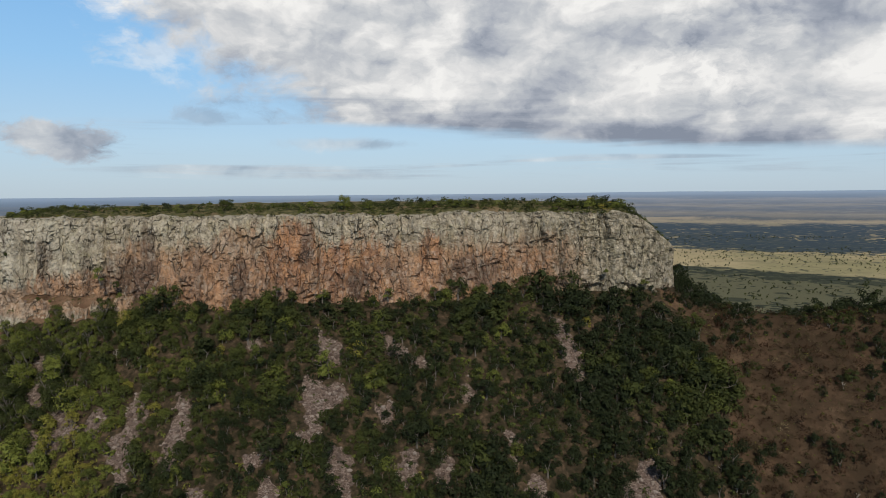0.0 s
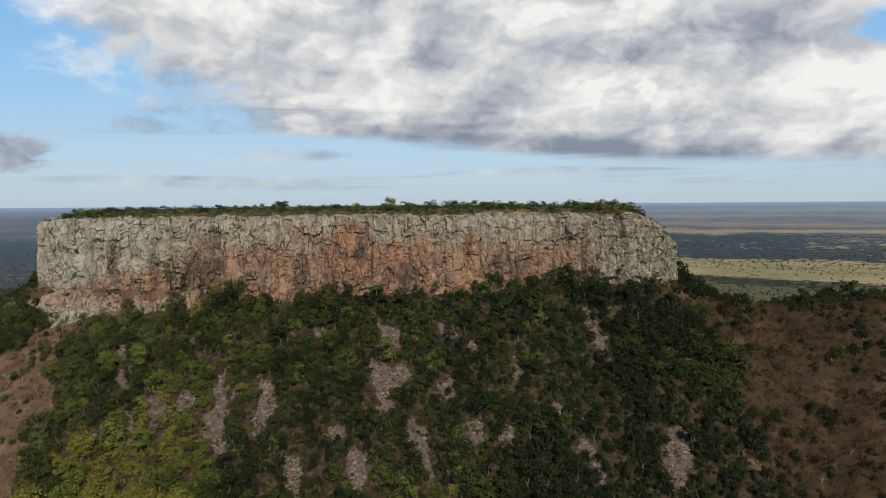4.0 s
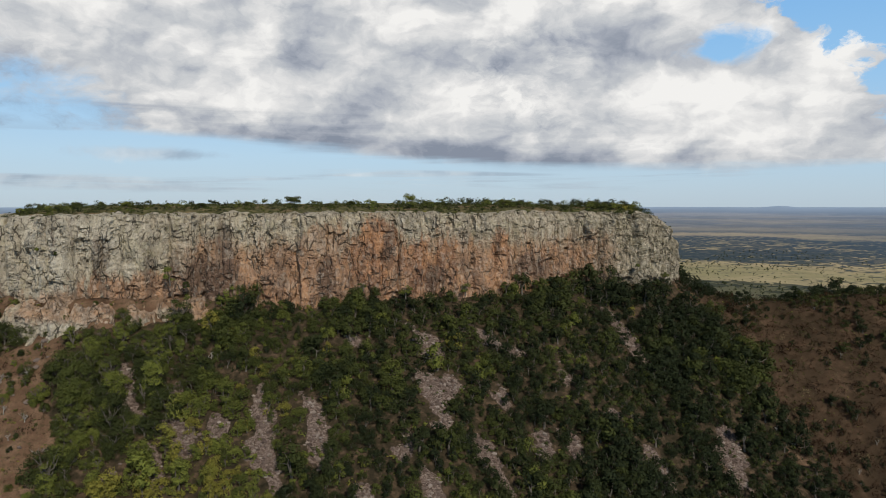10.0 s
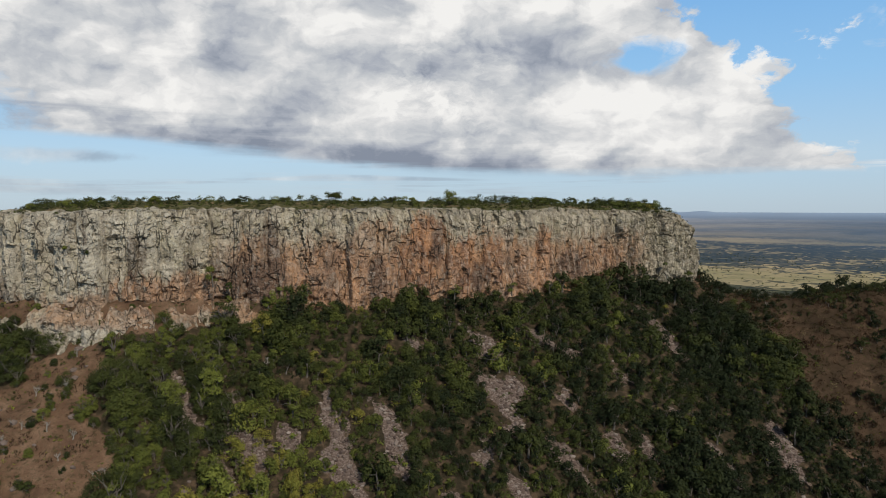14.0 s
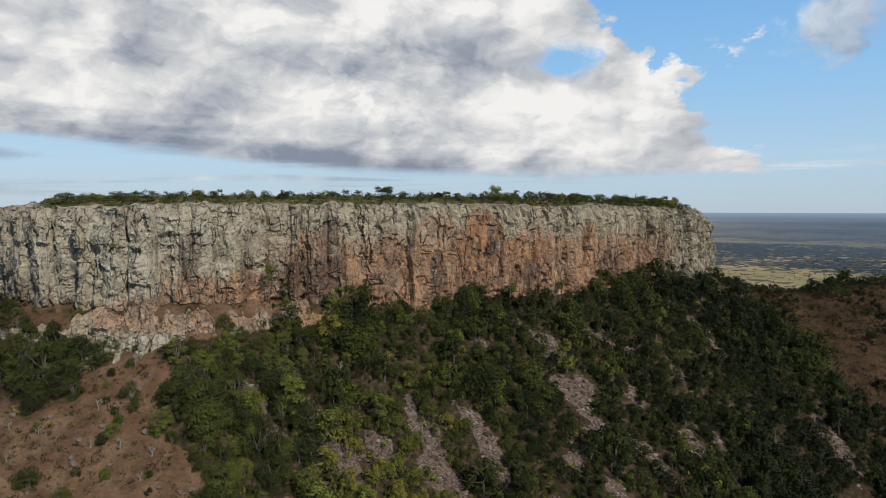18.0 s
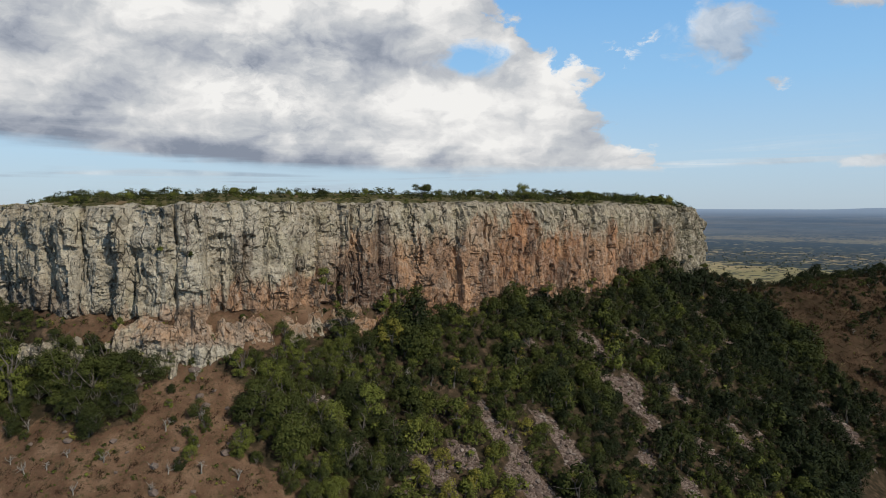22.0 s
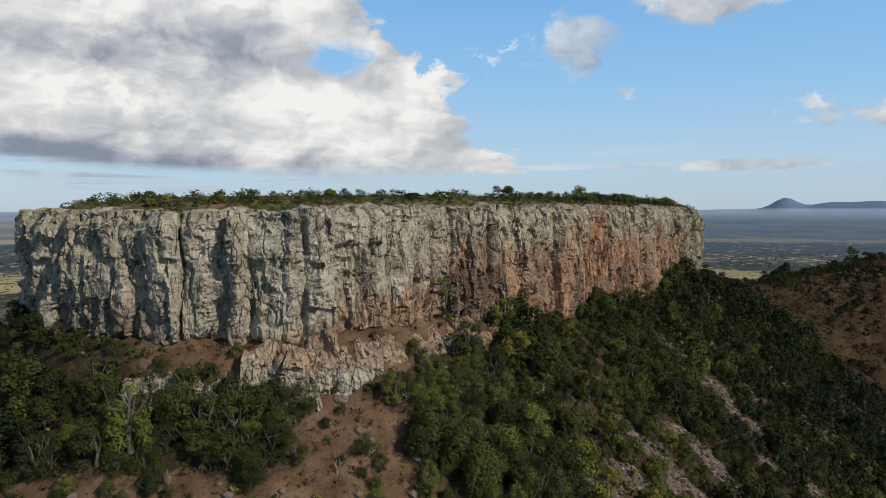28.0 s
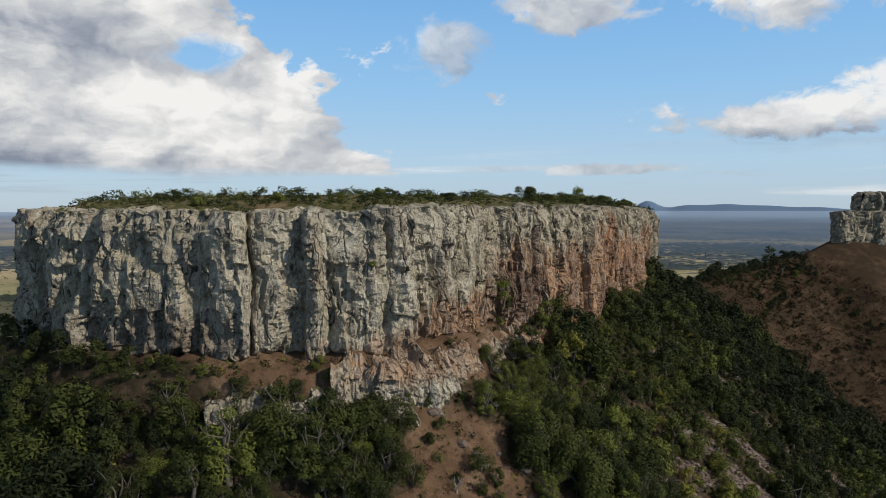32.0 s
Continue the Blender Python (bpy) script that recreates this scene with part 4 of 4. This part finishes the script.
def foliage(rng, height, spread, leaves, size, flat=0.55, low=0.3, clumps=11):
    """Leaf sprays on the outsides of many flattened clumps: an uneven crown with gaps."""
    mids, rad = [], []
    for k in range(clumps):
        a, up = rng.uniform(0, 2 * np.pi), rng.uniform(-0.75, 1.0)
        q = math.sqrt(max(0.0, 1 - up * up)) * rng.uniform(0.75, 1.05)
        mids.append((math.cos(a) * q * spread * 0.62, math.sin(a) * q * spread * 0.62, height * (low + (1 - low) * (0.42 + 0.36 * up))))
        rad.append(spread * rng.uniform(0.26, 0.46) * (14 / (clumps + 4)) ** 0.35)
    mids, rad = np.array(mids), np.array(rad)
    pick = rng.choice(clumps, leaves, p=rad ** 2 / (rad ** 2).sum())
    w = rng.normal(0, 1, (leaves, 3))
    w[:, 2] = np.abs(w[:, 2]) - 0.35
    w /= np.linalg.norm(w, axis=1)[:, None]
    at = mids[pick] + w * (rad[pick] * rng.uniform(0.62, 1.15, leaves))[:, None] * np.array([1, 1, flat + 0.1])
    nrm = w + np.array([0, 0, 0.25]) + rng.normal(0, 0.3, (leaves, 3))
    nrm /= np.linalg.norm(nrm, axis=1)[:, None]
    a = np.cross(nrm, rng.normal(0, 1, (leaves, 3)))
    a /= np.linalg.norm(a, axis=1)[:, None]
    b = np.cross(nrm, a)
    sz = size * rng.uniform(0.55, 1.3, leaves)[:, None]
    V = np.stack([at - a * sz * 0.9, at + a * sz * 0.9 - b * sz * 0.3, at + a * sz * 0.25 + b * sz * 0.6], 1).reshape(-1, 3)
    return V, np.arange(leaves * 3).reshape(-1, 3)


KINDS = []
rng = np.random.default_rng(7)
for k in range(9):
    hgt, spr = rng.uniform(4.6, 7.4), rng.uniform(2.4, 3.4)
    KINDS.append((limbs(rng, hgt * 0.88, spr * 0.75, 6), foliage(rng, hgt, spr, 3200, 0.17, 0.85, -0.05, 20), foliage(rng, hgt, spr, 900, 0.29, 0.9, -0.05, 15), limbs(rng, hgt * 0.7, spr * 0.5, 2), foliage(rng, hgt, spr, 450, 0.4, 0.95, -0.05, 12)))


def tree_model(k):
    (tv, tf), (cv, cf) = KINDS[k][:2]
    host = new("tree")
    part("trunk", mesh_of("trunk", tv, tf, WOOD, True), host)
    part("crown", mesh_of("crown", cv, cf, LEAF), host)
    return tagged(host, "dense dark green bushveld tree on the stony slope", "tree", "trees on the slope")


def scatter(spacing, x0, x1, y0, y1, seed):
    g = np.random.default_rng(seed)
    x, y = np.meshgrid(np.arange(x0, x1, spacing), np.arange(y0, y1, spacing))
    x, y = x.ravel(), y.ravel()
    return x + g.uniform(-0.5, 0.5, x.size) * spacing, y + g.uniform(-0.5, 0.5, x.size) * spacing, g.random(x.size), g


def placed(v, f, x, y, z, turn, size, tint):
    """Many copies of one shape as one set of arrays."""
    c, s = np.cos(turn)[:, None], np.sin(turn)[:, None]
    X = (v[None, :, 0] * c - v[None, :, 1] * s) * size[:, None] + x[:, None]
    Y = (v[None, :, 0] * s + v[None, :, 1] * c) * size[:, None] + y[:, None]
    Z = v[None, :, 2] * size[:, None] + z[:, None]
    F = f[None] + (np.arange(len(x)) * len(v))[:, None, None]
    return np.stack([X, Y, Z], -1).reshape(-1, 3), F.reshape(-1, f.shape[1]), np.repeat(tint, len(v))


def stuff(name, sets, mat, label, category):
    base, VV, FF, TT = 0, [], [], []
    for v, f, t in sets:
        VV.append(v), FF.append(f + base), TT.append(t)
        base += len(v)
    ob = new(name, mesh_of(name, np.vstack(VV), np.vstack(FF), mat, False, tint=np.concatenate(TT)))
    return tagged(ob, label, category, kind="stuff")


def plant_slope():
    x, y, u, g = scatter(2.95, -240, 300, 150, 350, 21)
    d = outside(MESA, x, y)
    bare = np.maximum(scree_at(x, y), soil_at(x, y, d))
    dens = (0.95 - 0.35 * ramp01(fbm(x / 11, y / 11, 8.0), 0.1, 0.7)) * (1 - bare) + np.where(x < -100, 0.17, 0.07) * soil_at(x, y, d)
    soil = soil_at(x, y, d)
    ridge = np.exp(-((y - np.interp(x, [80, 125, 180, 250], [300, 287, 268, 240]) + 2) / 9.0) ** 2) * (x > 80)
    dens = np.maximum(dens, 0.85 * ridge) + 0.12 * (x > 85) * (1 - ridge)
    keep = (u < dens) & (d > 1.0) & (d < 78 + 60 * (x > 60)) & (outside(BUTTE, x, y) > 2) & ((y < 300) | (x < -170) | (x > 85))
    keep &= ~((d < 8.6) & (x > -186) & (x < -100) & (u > np.where(x > -160, 0.30, np.where(x > -170, 0.45, 0.8))))
    x, y, d = x[keep], y[keep], d[keep]
    z = land_height(x, y) - 0.5
    grow = 0.5 + 0.55 * ramp01(fbm(x / 18, y / 18), -0.6, 0.8) + g.gamma(1.6, 0.13, x.size)
    grow = np.clip(grow * g.choice([0.75, 1.0, 1.3], x.size), 0.4, 2.0) * np.where(soil_at(x, y, d) > 0.5, 0.6, 1.0)
    grow = grow * np.where((d < 9.5) & (x < -100), 0.62, np.where((d < 9) & (x > 5) & (x < 80), 1.15, 1.0))
    turn = g.uniform(0, 6.28, x.size)
    kind = g.integers(0, len(KINDS), x.size)
    # tint also paints sunlight on the lower west and cloud shade on the east
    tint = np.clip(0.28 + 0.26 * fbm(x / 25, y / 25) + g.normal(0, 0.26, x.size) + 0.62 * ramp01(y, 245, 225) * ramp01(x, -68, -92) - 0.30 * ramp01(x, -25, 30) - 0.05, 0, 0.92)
    near = np.argsort(np.hypot((x + 165) * 0.7, y - 245))[:300]
    own = np.zeros(x.size, bool)
    own[near] = True
    models = [None] * len(KINDS)
    for i in near:
        k = kind[i]
        m = Matrix.LocRotScale((x[i], y[i], z[i] - 0.1), Euler((0, 0, turn[i])), (grow[i],) * 3)
        if models[k] is None:
            models[k] = tree_model(k)
            models[k].matrix_basis = m
        else:
            copy_thing(models[k], pose(x[i], y[i], z[i] - 0.1, 0, 0, math.degrees(turn[i]))).scale = (grow[i],) * 3
    sets, trunks = [], []
    for k in range(len(KINDS)):
        w = (kind == k) & ~own
        for q, lod in ((w & (x < -45), 2), (w & (x >= -45), 4)):
            v, f = KINDS[k][lod]
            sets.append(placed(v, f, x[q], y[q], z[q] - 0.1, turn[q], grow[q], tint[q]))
        v, f = KINDS[k][3]
        trunks.append(placed(v, f, x[w], y[w], z[w] - 0.1, turn[w], grow[w], tint[w]))
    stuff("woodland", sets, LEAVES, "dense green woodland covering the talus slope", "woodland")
    stuff("woodland_trunks", trunks, WOOD, "grey trunks and limbs of the slope woodland", "trunks")
    print("trees", x.size)


plant_slope()


def plant_understory():
    """Low bushes and tufts between the trees and over the bare spurs."""
    x, y, u, g = scatter(1.75, -230, 200, 175, 296, 61)
    d = outside(MESA, x, y)
    soil = soil_at(x, y, d)
    keep = (d > 0.8) & (d < 75) & (u < 0.6 * (1 - 0.4 * scree_at(x, y)) * (1 - 0.1 * soil) * np.where(x > 85, 0.8, 1.0))
    x, y, soil = x[keep], y[keep], soil[keep]
    z = land_height(x, y)
    kind = g.integers(0, 3, x.size)
    sets = []
    for k in range(3):
        v, f = foliage(np.random.default_rng(80 + k), 1.3, 1.1, 24, 0.37, 0.7, 0.0, 6)
        w = kind == k
        # the last tint term paints the sunlit patch of the lower western slope
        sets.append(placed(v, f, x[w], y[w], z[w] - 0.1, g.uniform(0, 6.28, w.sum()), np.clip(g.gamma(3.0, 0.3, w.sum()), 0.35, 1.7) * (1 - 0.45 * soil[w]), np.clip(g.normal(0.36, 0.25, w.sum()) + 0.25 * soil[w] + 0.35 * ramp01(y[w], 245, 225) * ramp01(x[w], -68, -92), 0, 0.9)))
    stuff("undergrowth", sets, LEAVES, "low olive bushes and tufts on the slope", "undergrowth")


plant_understory()


def plant_dry():
    """Brown, half bare brush on the dry spurs and the saddle."""
    x, y, u, g = scatter(1.8, -225, 290, 165, 300, 63)
    d = outside(MESA, x, y)
    keep = (d > 1.2) & (d < 150) & (u < 0.95 * soil_at(x, y, d) * np.where(x > 60, 0.9, 0.95)) & (outside(BUTTE, x, y) > 1)
    x, y = x[keep], y[keep]
    z = land_height(x, y)
    kind = g.integers(0, 3, x.size)
    sets = []
    for k in range(3):
        v, f = foliage(np.random.default_rng(180 + k), 1.7, 1.3, 40, 0.22, 0.9, 0.0, 7)
        w = kind == k
        sets.append(placed(v, f, x[w], y[w], z[w] - 0.1, g.uniform(0, 6.28, w.sum()), np.clip(g.gamma(3.0, 0.28, w.sum()), 0.25, 1.8) * np.where(x[w] > 60, 1.2, 0.62), np.clip(g.normal(0.4, 0.25, w.sum()), 0, 1)))
    stuff("dry_brush", sets, DRY, "brown half bare brush on the dry spurs", "brush")


plant_dry()


def plant_plateau():
    x, y, u, g = scatter(1.9, -190, 100, 258, 345, 33)
    d = -outside(MESA, x, y)
    keep = (d > 0.9) & (d < 30) & (u < np.where(d > 9, 0.85, 0.7) - 0.2 * ramp01(fbm(x / 12, y / 12), -0.2, 0.5))
    x, y, d = x[keep], y[keep], d[keep]
    z = rim_height(x, y) + np.maximum(plateau_rise(d), 0) - 0.25
    sets = []
    kind = g.integers(0, 4, x.size)
    for k in range(4):
        v, f = foliage(np.random.default_rng(50 + k), 1.7, 1.25, 90, 0.21, 0.8, 0.02, 8)
        w = kind == k
        size = np.clip(g.gamma(3.0, 0.28, w.sum()), 0.3, 1.9) * (0.5 + 0.42 * ramp01(d[w], 5, 15)) * (1 + 0.25 * ramp01(x[w], -60, -10)) + ramp01(x[w], 44, 54) * 0.35
        sets.append(placed(v, f, x[w], y[w], z[w], g.uniform(0, 6.28, w.sum()), size, np.clip(g.normal(0.36, 0.24, w.sum()), 0, 0.94)))
    stuff("scrub", sets, LEAVES, "low green scrub along the plateau rim", "scrub")


plant_plateau()


def bush_thing(name, x, y, z, height, spread, leaves, seed, label, category, bare=0.0, low=0.1, flat=0.55, size=0.3):
    """One shrub or tree of its own: trunk with limbs, crown."""
    g = np.random.default_rng(seed)
    host = new(name)
    host.matrix_basis = pose(x, y, z)
    part("trunk", mesh_of("trunk", *limbs(g, height * 0.85, spread * 0.7, 5, bare > 0), DEAD if bare else WOOD, True), host)
    if leaves:
        part("crown", mesh_of("crown", *foliage(g, height, spread, leaves, size, flat, low, 9), LEAF), host)
    return tagged(host, label, category)


def plateau_z(x, y):
    d = -outside(MESA, np.array([float(x)]), np.array([float(y)]))[0]
    return float(rim_height(np.array([float(x)]), np.array([float(y)]))[0] + max(float(plateau_rise(np.array(d))), 0.0) - 0.3)


for i, (x, y, h, w, low, flat) in enumerate(((-31, 283, 6.0, 2.9, 0.2, 0.95), (-73.3, 280, 5.0, 3.6, 0.4, 0.5), (-44, 286, 3.2, 1.6, 0.4, 0.5), (-52, 284, 2.8, 1.8, 0.3, 0.5), (-24, 287, 3.0, 2.4, 0.2, 0.5), (-128, 286, 3.0, 1.7, 0.2, 0.6),
                                             (-153, 291, 2.6, 1.8, 0.2, 0.6), (-104, 284, 2.4, 2.2, 0.2, 0.5), (0, 289, 3.2, 2.6, 0.2, 0.5), (8, 291, 3.6, 2.8, 0.2, 0.5), (15, 294, 3.4, 3.0, 0.2, 0.5), (48, 298, 3.2, 3.0, 0.1, 0.5), (54, 300, 3.6, 3.2, 0.1, 0.5),
                                             (60, 301, 3.6, 3.2, 0.1, 0.5), (66, 303, 3.2, 3.0, 0.1, 0.5), (71, 305, 2.6, 2.6, 0.1, 0.5), (-88, 286, 2.2, 1.6, 0.2, 0.5), (-165, 300, 2.2, 1.6, 0.2, 0.5))):
    tagged(bush_thing("rim_tree", x, y, plateau_z(x, y), h, w, 2400, 300 + i, "green bushy tree standing above the plateau scrub" if low < 0.4 else "lone open-crowned tree on the plateau skyline", "tree", 0, low, flat, 0.2), group="trees on the plateau")

for i, (x, y, z, h, w) in enumerate(((-111.5, 264.0, 90.8, 6.6, 2.7), (-107.0, 265.5, 89.0, 2.6, 1.3), (-144.5, 265.6, 100.0, 2.0, 0.9), (-150.5, 268.6, 101.5, 1.5, 0.8), (-133.0, 263.6, 84.0, 2.4, 1.3), (-96.0, 262.0, 84.0, 3.0, 2.0),
                                     (-51.0, 262.5, 86.0, 5.0, 1.8), (-36.0, 264.5, 84.0, 5.5, 2.6), (-14.0, 267.5, 84.0, 5.8, 2.4), (2.0, 270.0, 84.0, 4.6, 2.2), (79.0, 291.5, 84.0, 4.0, 2.2), (64.0, 287.5, 90.0, 2.2, 1.0))):
    tagged(bush_thing("cliff_bush", x, y, z, h, w, 1100, 400 + i, "green bush rooted in a crack of the cliff", "bush", 0, 0.05, 0.7, 0.2), group="bushes on the cliff")


def plant_dead():
    x, y, u, g = scatter(9.0, 84, 215, 205, 292, 77)
    spots = [(86.0, 278.0), (-158.0, 240.0), (-150.0, 236.0), (-166.0, 246.0), (-134.0, 252.0), (-100.0, 238.0), (-98.0, 246.0), (-172.0, 250.0), (-178.0, 262.0), (22.0, 250.0), (-60.0, 240.0)]
    p, q, k, _ = scatter(5.5, -205, -130, 205, 262, 79)
    bare = soil_at(p, q, outside(MESA, p, q)) > 0.6
    spots += [(a, b) for a, b, c, s in zip(p, q, k, bare) if s and c < 0.3]
    for i, (a, b) in enumerate(spots + [(p, q) for p, q, k in zip(x, y, u) if k < 0.10]):
        z = float(land_height(np.array([a]), np.array([b]))[0])
        tagged(bush_thing("dead_tree", a, b, z, g.uniform(2.0, 3.6), g.uniform(1.2, 2.0), 0, 500 + i, "bleached leafless tree on the dry slope", "dead tree", 1.0), group="dead trees")


plant_dead()


def rock_shape(g, size):
    """An angular boulder: a squashed, chipped ball."""
    bm = bmesh.new()
    bmesh.ops.create_icosphere(bm, subdivisions=1, radius=size)
    for v in bm.verts:
        v.co = Vector((v.co.x * 1.2, v.co.y * 0.95, v.co.z * 0.7)) * g.uniform(0.7, 1.25)
    bm.verts.index_update()
    V, F = np.array([v.co[:] for v in bm.verts]), np.array([[v.index for v in f.verts] for f in bm.faces])
    bm.free()
    return V, F


def lay_stones():
    g = np.random.default_rng(5)
    x, y, u, _ = scatter(0.62, -130, 75, 198, 276, 91)
    keep = u < 0.8 * scree_at(x, y) - 0.15
    x, y = x[keep], y[keep]
    if x.size > 9000:
        x, y = x[:9000], y[:9000]
    z = land_height(x, y)
    kind = g.integers(0, 5, x.size)
    sets = []
    for k in range(5):
        w = kind == k
        sets.append(placed(*rock_shape(g, 0.34), x[w], y[w], z[w] + 0.05, g.uniform(0, 6.28, w.sum()), g.gamma(3.0, 0.33, w.sum()).clip(0.35, 2.2), g.random(w.sum())))
    stuff("scree", sets, STONE, "pinkish grey scree stones in the chutes", "scree")
    models = [mesh_of("boulder", *rock_shape(g, 0.8), STONE) for _ in range(6)]
    x, y, u, _ = scatter(5.2, -200, -98, 205, 300, 17)
    for a, b, k in zip(x, y, u):
        dd = float(outside(MESA, np.array([a]), np.array([b]))[0])
        if k < 0.45 and (dd > 9 or 1.0 < dd < 6.5):
            ob = new("boulder", models[int(k * 1000) % 6])
            ob.matrix_basis = Matrix.LocRotScale((a, b, float(land_height(np.array([a]), np.array([b]))[0]) + 0.1), Euler((0, 0, k * 60)), (0.5 + k * 2.0,) * 3)
            tagged(ob, "grey weathered boulder half sunk in the slope", "boulder", "boulders on the slope")


lay_stones()


def plant_plain():
    g = np.random.default_rng(15)
    v, f = foliage(g, 2.6, 1.9, 12, 1.1, 0.8, 0.0, 5)
    r = 260 + 1240 * g.random(12000) ** 0.6
    a = np.radians(g.uniform(-45, 100, 12000))
    x, y = -60 + r * np.sin(a), 330 + r * np.cos(a)
    z = land_height(x, y)
    keep = (z < plain_height(r) + 6) & (fbm(x / 160, y / 160) + g.normal(0, 0.35, x.size) > 0.0)
    x, y, z = x[keep], y[keep], z[keep]
    sets = [placed(v, f, x, y, z, g.uniform(0, 6.28, x.size), g.uniform(0.5, 1.2, x.size), np.clip(g.normal(0.2, 0.15, x.size), 0, 1))]
    stuff("bushveld", sets, LEAVES, "scattered trees of the bushveld plain", "trees")


plant_plain()
